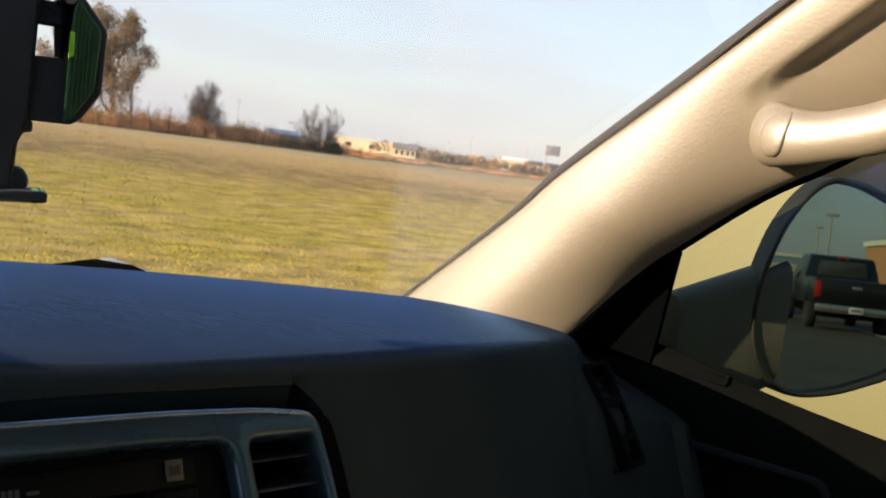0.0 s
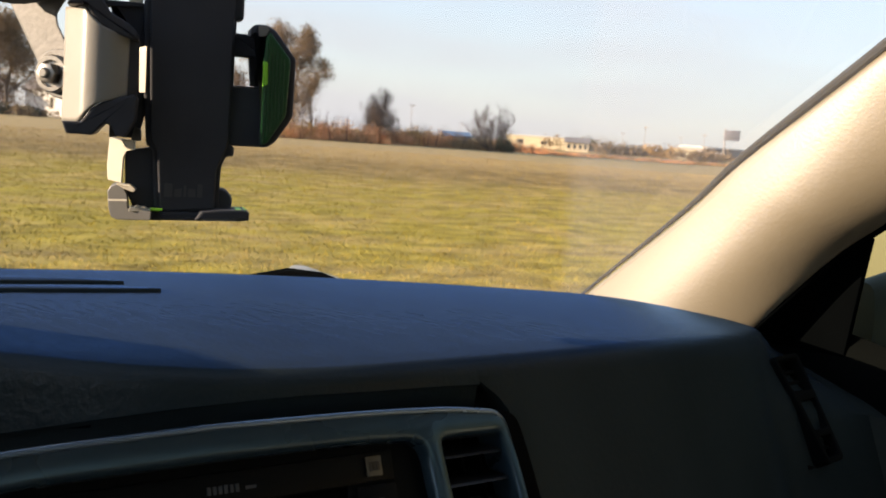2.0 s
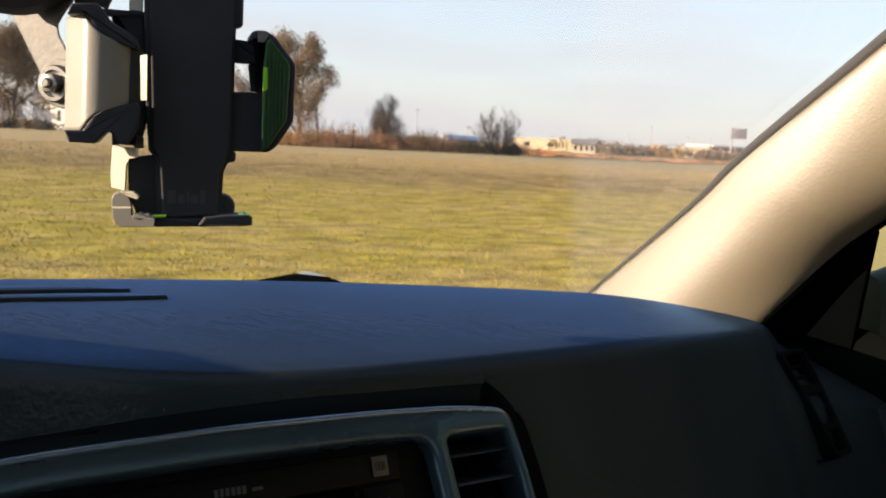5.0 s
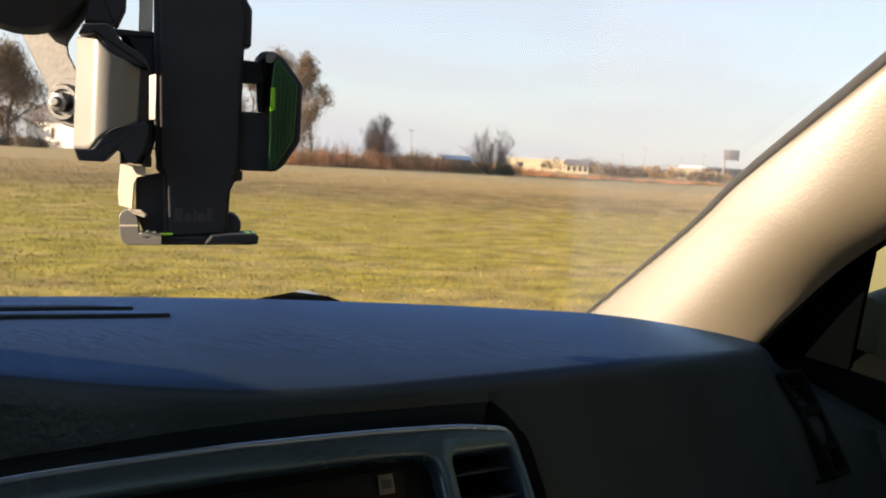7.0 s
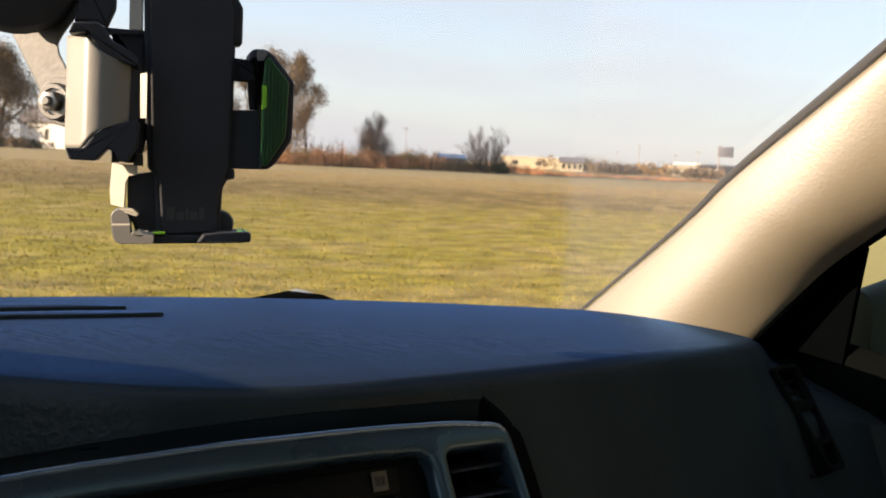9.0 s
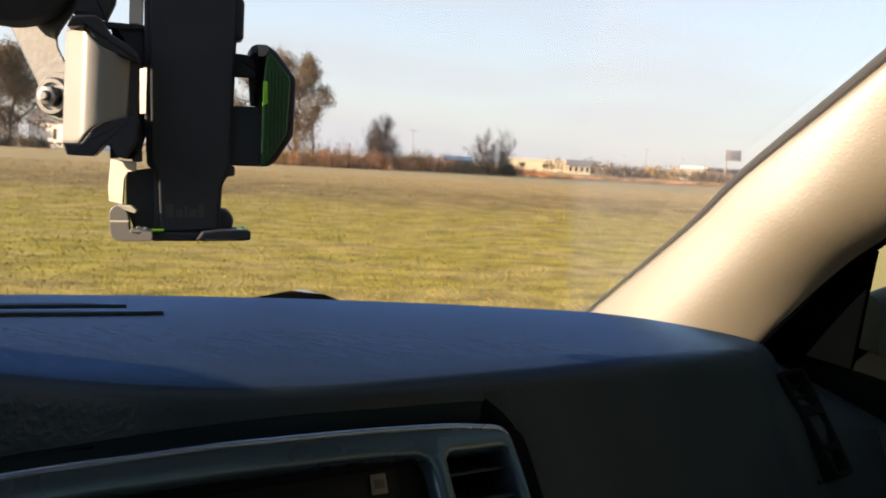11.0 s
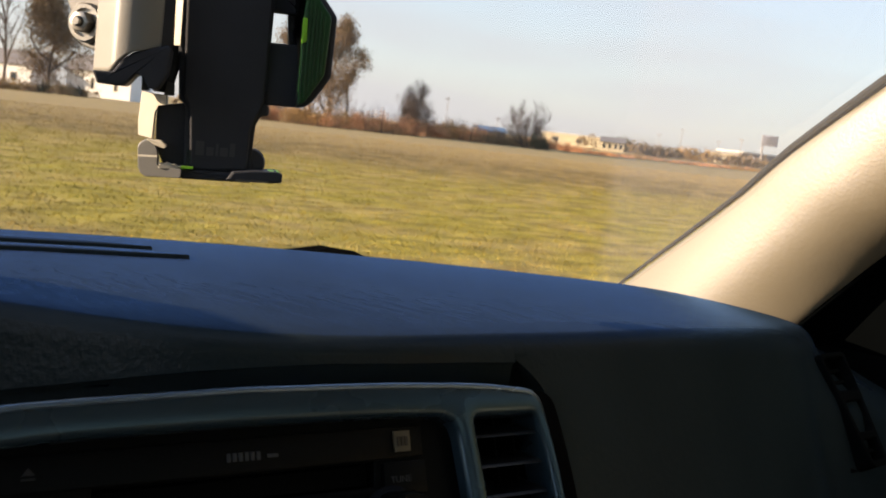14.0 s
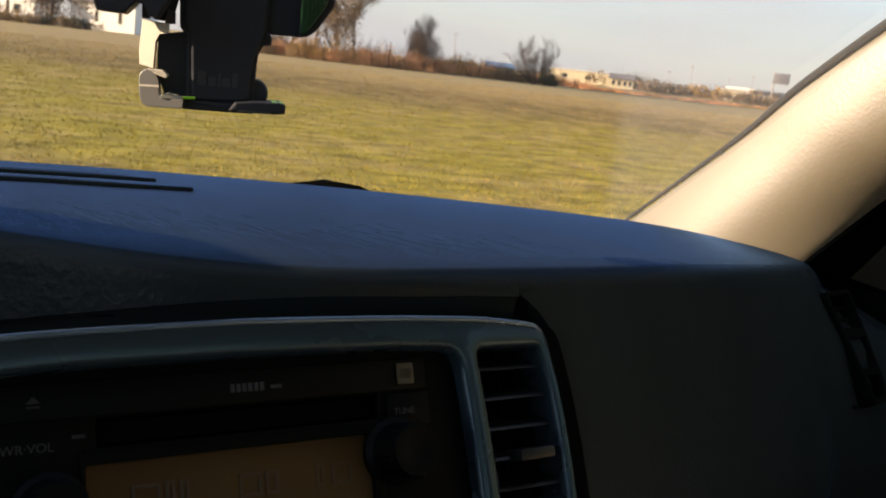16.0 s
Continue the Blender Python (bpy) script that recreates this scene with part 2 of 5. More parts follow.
# ---- mesh helpers ----
def part(name, bm, mat, parent=None, label="", smooth=True, loc=None, sharp=35):
    me = bpy.data.meshes.new(name)
    bmesh.ops.recalc_face_normals(bm, faces=bm.faces[:])
    bm.to_mesh(me)
    bm.free()
    me.materials.append(mat)
    if smooth:
        me.polygons.foreach_set("use_smooth", [True] * len(me.polygons))
        me.set_sharp_from_angle(angle=radians(sharp))
    ob = new(name, me)
    if parent is not None:
        ob.parent = parent
    if loc is not None:
        ob.matrix_basis = loc
    if label:
        ob["label"] = label
    return ob


def thing(name, label, category, m=None, group="", kind=""):
    ob = new(name)
    ob.empty_display_size = 0.05
    if m is not None:
        ob.matrix_basis = m
    return tagged(ob, label, category, group, kind)


def box_bm(x0, x1, y0, y1, z0, z1, bevel=0.0, seg=2, bm=None):
    bm = bm or bmesh.new()
    r = bmesh.ops.create_cube(bm, size=1)["verts"]
    for v in r:
        v.co = Vector(((x0 + x1) / 2 + v.co.x * (x1 - x0), (y0 + y1) / 2 + v.co.y * (y1 - y0), (z0 + z1) / 2 + v.co.z * (z1 - z0)))
    if bevel:
        edges = list({e for v in r for e in v.link_edges})
        bmesh.ops.bevel(bm, geom=edges, offset=bevel, segments=seg, affect="EDGES", profile=0.5)
    return bm


def prism_bm(poly, d0, d1, bevel=0.0, seg=2, axis="y", bm=None):
    """An outline (a, b) pushed from depth d0 to d1. axis y: the outline lies in x, z; x: in y, z; z: in x, y."""
    bm = bm or bmesh.new()
    put = {"y": lambda a, b, d: (a, d, b), "x": lambda a, b, d: (d, a, b), "z": lambda a, b, d: (a, b, d)}[axis]
    f0 = [bm.verts.new(put(a, b, d0)) for a, b in poly]
    f1 = [bm.verts.new(put(a, b, d1)) for a, b in poly]
    k = len(poly)
    faces = [bm.faces.new(f0), bm.faces.new(f1[::-1])]
    for i in range(k):
        faces.append(bm.faces.new((f0[i], f1[i], f1[(i + 1) % k], f0[(i + 1) % k])))
    bmesh.ops.recalc_face_normals(bm, faces=faces)
    if bevel:
        edges = list({e for f in faces[:2] for e in f.edges})
        bmesh.ops.bevel(bm, geom=edges, offset=bevel, segments=seg, affect="EDGES", profile=0.5)
    return bm


def rounded(poly, r, steps=4):
    """The outline with its corners rounded by about r (one value, or one for each corner)."""
    out, k = [], len(poly)
    for i in range(k):
        p, a, b = Vector(poly[i]), Vector(poly[i - 1]), Vector(poly[(i + 1) % k])
        ri = r[i] if isinstance(r, (list, tuple)) else r
        if ri <= 0:
            out.append(tuple(p))
            continue
        da, db = a - p, b - p
        ri = min(ri, da.length * 0.49, db.length * 0.49)
        s, e = p + da.normalized() * ri, p + db.normalized() * ri
        for j in range(steps + 1):
            t = j / steps
            out.append(tuple(s * (1 - t) ** 2 + p * (2 * t * (1 - t)) + e * t * t))
    return out


def ring_bm(outer, inners, d0, d1, bevel=0.0, axis="y"):
    """A plate with holes: outline and hole outlines pushed through d0..d1."""
    bm = bmesh.new()
    loops = []
    for loop in (outer, *inners):
        vs = [bm.verts.new((a, d0, b)) for a, b in loop]
        loops.append([bm.edges.new((vs[i], vs[(i + 1) % len(vs)])) for i in range(len(vs))])
    bmesh.ops.triangle_fill(bm, use_beauty=True, edges=[e for l in loops for e in l], normal=(0, -1, 0))
    geo = bmesh.ops.extrude_face_region(bm, geom=bm.faces[:])
    for v in geo["geom"]:
        if isinstance(v, bmesh.types.BMVert):
            v.co.y = d1
    bmesh.ops.recalc_face_normals(bm, faces=bm.faces[:])
    if bevel:
        es = [e for e in bm.edges if len(e.link_faces) == 2 and e.calc_face_angle(0) > 1.2 and abs(e.verts[0].co.y - d0) < 1e-6 and abs(e.verts[1].co.y - d0) < 1e-6]
        bmesh.ops.bevel(bm, geom=es, offset=bevel, segments=3, affect="EDGES", profile=0.5)
    return bm


def grid_bm(rows, closed=False, caps=False, bm=None):
    """A sheet through rows of points."""
    bm = bm or bmesh.new()
    vs = [[bm.verts.new(p) for p in row] for row in rows]
    for a, b in zip(vs, vs[1:]):
        n = len(a)
        for i in range(n if closed else n - 1):
            j = (i + 1) % n
            bm.faces.new((a[i], a[j], b[j], b[i]))
    if caps:
        bm.faces.new(vs[0])
        bm.faces.new(vs[-1][::-1])
    return bm


def tube_bm(points, radii, sides=12, bm=None, caps=True, flat=1.0):
    """A round bar along points."""
    pts = [Vector(p) for p in points]
    if not isinstance(radii, (list, tuple)):
        radii = [radii] * len(pts)
    rows = []
    up = Vector((0, 0, 1))
    for i, p in enumerate(pts):
        d = (pts[min(i + 1, len(pts) - 1)] - pts[max(i - 1, 0)]).normalized()
        side = d.cross(up)
        side = side.normalized() if side.length > 1e-3 else Vector((1, 0, 0))
        top = side.cross(d).normalized()
        rows.append([p + (side * math.cos(a) + top * math.sin(a) * flat) * radii[i] for a in (2 * math.pi * k / sides for k in range(sides))])
    return grid_bm(rows, closed=True, caps=caps, bm=bm)


def lathe_bm(profile, sides=32, axis="y", bm=None):
    """(radius, depth) turned about an axis."""
    rows = []
    for r, d in profile:
        row = []
        for k in range(sides):
            a = 2 * math.pi * k / sides
            c, s = r * math.cos(a), r * math.sin(a)
            row.append({"y": (c, d, s), "z": (c, s, d), "x": (d, c, s)}[axis])
        rows.append(row)
    return grid_bm(rows, closed=True, caps=True, bm=bm)


def curve_at(keys, x):
    """Smooth value of keyed (x, value) pairs at x."""
    if x <= keys[0][0]:
        return keys[0][1]
    for (a, va), (b, vb) in zip(keys, keys[1:]):
        if x <= b:
            t = (x - a) / (b - a)
            return va + (vb - va) * t
    return keys[-1][1]


def soft_at(keys, x, w=0.03):
    return sum(curve_at(keys, x + w * k) for k in (-1, -0.5, 0, 0.5, 1)) / 5

# ---- the cab: dashboard ----
YC = [(-0.75, 0.66), (-0.3, 0.63), (-0.15, 0.578), (-0.062, 0.516), (-0.034, 0.493), (0.0, 0.466), (0.03, 0.448), (0.096, 0.434), (0.18, 0.437), (0.25, 0.442),
      (0.34, 0.456), (0.48, 0.489), (0.60, 0.552), (0.68, 0.626), (0.75, 0.70)]
ZC = [(-0.75, 1.200), (-0.15, 1.2125), (0.03, 1.2095), (0.15, 1.2085), (0.25, 1.206), (0.34, 1.2025), (0.48, 1.192), (0.60, 1.176), (0.68, 1.163), (0.75, 1.15)]
X_END = 0.70


def dash_glass_y(x):
    return 0.97 - 0.42 * x * x if abs(x) < 0.613 else 0.812 - (abs(x) - 0.613) * 2.1


def dash_top_z(x, u):
    """Height of the dash pad; u runs from its rear edge (0) to the windscreen (1)."""
    zc, zw = soft_at(ZC, x), 1.181 - 0.024 * abs(x)
    return zc + (zw - zc) * u + 0.004 * math.sin(math.pi * u)


def dash_front_y(x, z):
    drop = max(0.0, soft_at(ZC, x) - 0.012 - z)
    extra = max(0.0, soft_at(YC, x) - 0.556) * min(1.0, drop / 0.045)
    return soft_at(YC, x) - extra - 0.004 - 0.42 * min(drop, 0.12) - 0.1 * max(0.0, min(drop - 0.12, 0.12)) + 0.25 * max(0.0, drop - 0.3)


dashboard = thing("dashboard", "dark blue-grey grained vinyl dashboard of a pickup cab", "dashboard")
X_STACK = 0.188


def stack_edge(z):
    return max(X_STACK, curve_at([(0.6, 0.213), (1.02, 0.2150), (1.098, 0.2165), (1.126, 0.2165), (1.150, 0.2155), (1.166, 0.2125), (1.180, 0.2070), (1.188, 0.2000), (1.193, 0.1930), (1.195, 0.188)], z))


def dash_crease(x):
    """Radius of the pad's rear edge: crisp over the radio, softer toward the door."""
    return 0.0115 + 0.016 * max(0.0, min(1.0, (x - 0.12) / 0.4))


def pad_profile(x):
    """Top of the pad from the windscreen to the end of its rear crease."""
    yc, zc, yw = soft_at(YC, x), soft_at(ZC, x), dash_glass_y(x)
    yw = max(yw, yc + 0.012)
    row = [(x, yw + 0.02, dash_top_z(x, 1) - 0.03), (x, yw + 0.008, dash_top_z(x, 1) - 0.004)]
    r = dash_crease(x)
    y0 = min(yc + r * 0.75, yw - 0.002)
    for j in range(17):
        u = 1 - j / 16
        row.append((x, y0 + (yw - y0) * u, dash_top_z(x, u)))
    for a in (9, 18, 28, 38, 48, 58, 67):
        row.append((x, y0 - r * math.sin(radians(a)), zc - r * (1 - math.cos(radians(a)))))
    return row


bm = bmesh.new()
rows = []
for i in range(76):
    x = -0.70 + (X_STACK + 0.70) * i / 75
    row = pad_profile(x)
    _, ye, ze = row[-1]
    # steep front face down to the radio surround; toward the driver it runs on behind the surround
    foot = min(0.0, 0.436 - ye)
    hid = max(0.0, min(1.0, (ye - 0.416) / 0.012))
    fall = curve_at([(0.027, 0.0008), (0.105, 0.0018), (0.16, 0.0036), (0.1945, 0.0058)], abs(x - 0.027) + 0.027)
    low = (1.1983 - fall * 0.7 + foot * 0.36) * hid + (1.2004 - fall) * (1 - hid)
    rim = 1.1795 - fall
    for k in range(1, 5):
        z = ze + (low - ze) * k / 4
        row.append((x, ye - (0.10 + 0.32 * max(0.0, min(1.0, (x - 0.12) / 0.068)) ** 2) * (ze - z), z))
    yl = row[-1][1]
    back = yl + 0.0028
    row += [(x, yl + 0.0014, low - 0.0006), (x, back, low - 0.003), (x, back + 0.002, rim), (x, back + 0.004, 1.165), (x, back + 0.008, 1.13)]
    rows.append(row)
grid_bm(rows, bm=bm)
rows = [pad_profile(X_STACK + (X_END - X_STACK) * i / 48) for i in range(49)]
grid_bm(rows, bm=bm)

rows = []
for j in range(41):
    row = []
    for i in range(49):
        u = i / 48
        x = X_STACK + (X_END - X_STACK) * u
        for _ in range(3 if j else 1):
            _, ye, ze = pad_profile(x)[-1]
            z = ze + (0.62 - ze) * (j / 40) ** 1.5
            edge = stack_edge(z) if j else X_STACK
            x = edge + (X_END - edge) * u
        _, ye, ze = pad_profile(x)[-1]
        drop = ze - z
        extra = max(0.0, soft_at(YC, x) - 0.520) * min(1.0, drop / 0.035)
        y = ye - extra - 0.42 * min(drop, 0.12) - 0.1 * max(0.0, min(drop - 0.12, 0.12)) + 0.25 * max(0.0, drop - 0.3)
        row.append((x, y, z))
    x0, y0, z0 = row[0]
    row = [(x0 - 0.001, y0 + 0.05, z0 - 0.001), (x0 - 0.002, y0 + 0.008, z0 - 0.001), (x0, y0 + 0.002, z0)] + row[1:]
    rows.append(row)
grid_bm(rows, bm=bm)
bmesh.ops.remove_doubles(bm, verts=bm.verts[:], dist=0.00005)
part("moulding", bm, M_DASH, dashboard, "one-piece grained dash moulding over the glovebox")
rows = []
for j in range(13):
    row = []
    for i in range(25):
        x = -0.70 + 0.52 * i / 24
        ztop = soft_at(ZC, x) - 0.0125
        z = ztop + (0.62 - ztop) * j / 12
        row.append((x, dash_front_y(x, z) + 0.006, z))
    rows.append(row)
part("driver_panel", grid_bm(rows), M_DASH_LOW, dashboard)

# unseen plain hood on the driver's side, added to block sun from the dash front
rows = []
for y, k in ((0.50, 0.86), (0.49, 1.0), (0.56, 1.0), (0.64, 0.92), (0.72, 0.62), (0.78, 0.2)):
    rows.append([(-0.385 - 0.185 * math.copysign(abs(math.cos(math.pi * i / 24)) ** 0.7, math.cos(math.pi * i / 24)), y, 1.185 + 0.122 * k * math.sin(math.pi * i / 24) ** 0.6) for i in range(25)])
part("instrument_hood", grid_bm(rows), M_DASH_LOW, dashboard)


def dash_z(x, y):
    yc, yw = soft_at(YC, x) + 0.010, dash_glass_y(x)
    return dash_top_z(x, max(0.0, min(1.0, (y - yc) / (yw - yc))))


def dash_lid(outline, lift, thick, name, label):
    """A thin raised plate on the dash pad."""
    bm = prism_bm(rounded(outline, 0.006), 0, thick, 0.0015, 2, axis="z")
    bmesh.ops.subdivide_edges(bm, edges=[e for e in bm.edges if e.calc_length() > 0.08], cuts=6, use_grid_fill=True)
    for v in bm.verts:
        v.co.z += dash_z(v.co.x, v.co.y) + lift
    return part(name, bm, M_DASH, dashboard, label)


dash_lid([(-0.50, 0.756), (-0.02, 0.748), (0.080, 0.744), (0.107, 0.744), (0.102, 0.760), (0.090, 0.772), (0.047, 0.776), (-0.50, 0.800)], -0.0055, 0.0085, "tray_lid", "raised storage tray lid")
dash_lid([(-0.50, 0.812), (0.06, 0.790), (0.090, 0.785), (0.078, 0.808), (0.060, 0.827), (0.030, 0.838), (-0.50, 0.880)], -0.0050, 0.0098, "speaker_lid", "raised centre speaker cover")


# outlet at the dash end beside the door
side_vent = new("side_vent")
side_vent.parent = dashboard
side_vent["label"] = "black slatted side air outlet"
side_vent.matrix_basis = pose(0.588, 0.4968, 1.1228, -35, 0, 8)
openings = [[(-0.015, 0.018), (0.016, 0.016), (0.015, 0.046), (-0.017, 0.046)], [(-0.010, -0.018), (0.012, -0.018), (0.014, 0.008), (-0.012, 0.008)], [(-0.008, -0.042), (0.011, -0.042), (0.012, -0.024), (-0.010, -0.024)]]
M_VENT = material("vent_plastic", (0.007, 0.008, 0.008), 1.0, spec=0.0, bump=0.1)
part("vent_frame", ring_bm(rounded([(-0.0115, -0.047), (0.015, -0.047), (0.019, 0.050), (-0.021, 0.050)], 0.006), [rounded(o, 0.003) for o in openings], -0.002, 0.018, 0.0012), M_VENT, side_vent)
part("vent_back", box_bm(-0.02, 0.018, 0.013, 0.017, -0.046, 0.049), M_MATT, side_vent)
for z in (0.026, 0.036, -0.005, -0.033):
    part("slat", box_bm(-0.013, 0.013, 0.005, 0.013, z - 0.0015, z + 0.0015, 0.0006), M_VENT, side_vent)

# ---- radio surround ----
FACE = pose(0, 0.42, 1.195, -24.2)
CX = 0.027


def mirror_x(pts):
    return [(2 * CX - a, b) for a, b in pts]


surround = thing("radio_surround", "silver painted surround with air outlets beside the radio", "dashboard trim", FACE)
right = [(0.027, -0.0019), (0.105, -0.0034), (0.157, -0.0061), (0.1925, -0.0108), (0.1985, -0.046), (0.2012, -0.080), (0.2020, -0.30)]
left = [(2 * CX - a, b) for a, b in right[:0:-1]]
radii = [0.0, 0.02, 0.012, 0.010, 0.02, 0.02, 0.01] + [0.01, 0.02, 0.02, 0.010, 0.012, 0.02]
HOLE = [(0.102, -0.0198), (0.1378, -0.0222), (0.1402, -0.050), (0.1418, -0.083), (0.1430, -0.17)]
radio_hole = rounded([(0.027, -0.0190)] + HOLE + mirror_x(HOLE[::-1]), [0, 0.01, 0.010, 0.02, 0.02, 0.004, 0.004, 0.02, 0.02, 0.010, 0.01])
VENT = [(0.1492, -0.0224), (0.1868, -0.0230), (0.1915, -0.043), (0.1940, -0.075), (0.1952, -0.150), (0.1565, -0.150), (0.1535, -0.0734)]
vent_hole = rounded(VENT, [0.004, 0.004, 0.02, 0.02, 0.004, 0.004, 0.02])
part("surround_frame", ring_bm(rounded(right + left, radii, 6), [radio_hole, vent_hole, mirror_x(vent_hole)], -0.001, 0.022, 0.0042), M_SILVER, surround)
# bead added along the top edge to draw its sky highlight
bead = rounded(right + left, radii, 6)
part("edge_highlight", tube_bm([(a - 0.0022 * math.copysign(min(1, abs(a - CX) / 0.15) ** 6, a - CX), -0.0002, b - 0.0018) for a, b in bead[-18:] + bead[:18]], 0.0016, 10), M_HIGHLIGHT, surround, "added bright bead for the sky highlight on the upper edge")
# black ring set in the joint, the recess shade put into its colour
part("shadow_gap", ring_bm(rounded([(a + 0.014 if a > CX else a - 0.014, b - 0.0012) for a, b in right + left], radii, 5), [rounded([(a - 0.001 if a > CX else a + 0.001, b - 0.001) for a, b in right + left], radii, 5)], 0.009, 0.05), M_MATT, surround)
for side in (1, -1):
    vent = new("air_vent")
    vent.parent = surround
    vent["label"] = "black air outlet with horizontal slats"
    mx = (lambda a: a) if side > 0 else (lambda a: 2 * CX - a)
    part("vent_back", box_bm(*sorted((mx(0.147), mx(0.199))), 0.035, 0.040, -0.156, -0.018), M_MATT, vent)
    for k in range(8):
        z = -0.0322 - 0.0150 * k
        w0, w1 = mx(0.1512 + 0.0009 * min(k, 5)), mx(0.1898 + 0.0008 * min(k, 5))
        bm = prism_bm(rounded([(0.004, z - 0.0012), (0.0055, z + 0.0006), (0.026, z + 0.0075), (0.026, z + 0.0055)], 0.0006), *sorted((w0, w1)), axis="x")
        part("slat", bm, M_SLAT, vent)
    for k in range(3):
        x = mx(0.160 + k * 0.012)
        part("vane", box_bm(x - 0.0006, x + 0.0006, 0.018, 0.034, -0.15, -0.022), M_MATT, vent)
    part("vent_tab", box_bm(*sorted((mx(0.1655), mx(0.1872))), -0.004, 0.012, -0.0795, -0.0735, 0.0015), M_SLAT, vent)

# ---- radio ----
radio = thing("car_radio", "black double-height car radio with amber display", "car radio", FACE)
part("faceplate", ring_bm(rounded([(0.1415, -0.0185), (0.1440, -0.175), (-0.090, -0.175), (-0.0875, -0.0185)], 0.006), [rounded([(-0.0400, -0.0565), (0.0915, -0.0565), (0.0915, -0.0905), (-0.0400, -0.0905)], 0.002), rounded([(-0.0335, -0.0395), (0.0952, -0.0395), (0.0942, -0.0512), (-0.0335, -0.0512)], 0.001)], 0.0085, 0.024, 0.0008), M_GLOSSBLACK, radio)
part("top_strip", box_bm(-0.070, 0.1215, 0.0065, 0.010, -0.0388, -0.0238, 0.001), M_BLACK, radio)
part("disc_slot", box_bm(-0.034, 0.0958, 0.018, 0.02, -0.052, -0.039), M_MATT, radio, "black disc slot")
part("slot_flap", box_bm(-0.0325, 0.0930, 0.0125, 0.015, -0.0500, -0.0408, 0.0008), M_MATT, radio)
part("display", box_bm(-0.0405, 0.0920, 0.0125, 0.016, -0.0910, -0.0560), M_AMBER, radio, "unlit amber display")
part("display_bezel", ring_bm(rounded([(-0.0405, -0.0520), (0.0945, -0.0520), (0.0945, -0.0925), (-0.0405, -0.0925)], 0.001), [rounded([(-0.0385, -0.0580), (0.0895, -0.0578), (0.0895, -0.0900), (-0.0385, -0.0900)], 0.0015)], 0.0070, 0.0110, 0.0006), M_GLOSSBLACK, radio)
part("tune_panel", box_bm(0.0985, 0.1215, 0.0060, 0.010, -0.0560, -0.0405, 0.0006), M_BLACK, radio)
# faint dead segments of the display
for x0, w, h in ((-0.020, 0.012, 0.011), (-0.006, 0.004, 0.011), (0.000, 0.004, 0.011), (0.026, 0.010, 0.010), (0.038, 0.006, 0.010), (0.062, 0.004, 0.010), (0.070, 0.010, 0.010)):
    part("segment", ring_bm([(x0, -0.079), (x0 + w, -0.079), (x0 + w, -0.079 + h), (x0, -0.079 + h)], [[(x0 + 0.0014, -0.0776), (x0 + w - 0.0014, -0.0776), (x0 + w - 0.0014, -0.0804 + h), (x0 + 0.0014, -0.0804 + h)]], 0.0119, 0.0124), M_AMBERDARK, radio, smooth=False)


def knob(x, z, r, name):
    k = part(name, lathe_bm([(r * 1.25, 0.009), (r * 1.25, 0.006), (r * 1.05, 0.004), (r * 0.97, -0.012), (r * 0.90, -0.0150), (r * 0.6, -0.0152), (r * 0.5, -0.0145), (0.0004, -0.0145)], 40), M_BLACK, radio, "black round knob", loc=pose(x, 0, z))
    for i in range(24):
        a = 2 * math.pi * i / 24
        part("grip_rib", box_bm(-0.0005, 0.0005, -0.0125, 0.003, r * 0.965, r * 1.015), M_BLACK, k, loc=Matrix.Rotation(a, 4, "Y"))
    return k


knob(0.1010, -0.0672, 0.0128, "tune_knob")
knob(-0.0525, -0.0735, 0.0120, "volume_knob")
# badge and the maker's mark, both as plain shapes
part("badge", box_bm(0.1052, 0.1141, 0.0052, 0.0066, -0.0361, -0.0262, 0.0004), M_BADGE, radio, "small square gold badge")
for k, (a, b) in enumerate(((0.1068, 0.1084), (0.1088, 0.1104), (0.1108, 0.1124))):
    part("badge_mark", box_bm(a, b, 0.0046, 0.0051, -0.0335, -0.0290), M_BADGEMARK, radio)
for k in range(6):
    x = 0.0226 + k * 0.00272
    part("maker_mark", box_bm(x, x + 0.0019, 0.0058, 0.0064, -0.0337, -0.0300, 0.0002), M_MARK, radio)
part("model_mark", box_bm(0.0412, 0.0464, 0.0058, 0.0064, -0.0331, -0.0316), M_DIMMARK, radio)


def lettering(text, x, z, size, mat, parent, depth):
    cu = bpy.data.curves.new("lettering", "FONT")
    cu.body, cu.size, cu.align_x, cu.extrude = text, size, "CENTER", 0.0001
    tmp = bpy.data.objects.new("lettering", cu)
    scene.collection.objects.link(tmp)
    me = bpy.data.meshes.new_from_object(tmp.evaluated_get(bpy.context.evaluated_depsgraph_get()))
    bpy.data.objects.remove(tmp)
    me.materials.clear()
    me.materials.append(mat)
    ob = new("lettering", me)
    ob.parent = parent
    ob.matrix_basis = pose(x, depth, z, 90)
    return ob


lettering("PWR\u00b7VOL", -0.0612, -0.0508, 0.0052, M_MARK, radio, 0.0082)
lettering("TUNE", 0.1074, -0.0502, 0.0044, M_MARK, radio, 0.0057)
bm = prism_bm([(-0.0600, -0.0318), (-0.0548, -0.0318), (-0.0574, -0.0288)], 0.0058, 0.0063)
box_bm(-0.0600, -0.0548, 0.0058, 0.0063, -0.0336, -0.0328, bm=bm)
part("eject_mark", bm, M_FAINT, radio)
part("indicator", box_bm(-0.0430, -0.0380, 0.0078, 0.0084, -0.0468, -0.0452), M_FAINT, radio)

# ---- windscreen, wiper, bonnet ----
rows = []
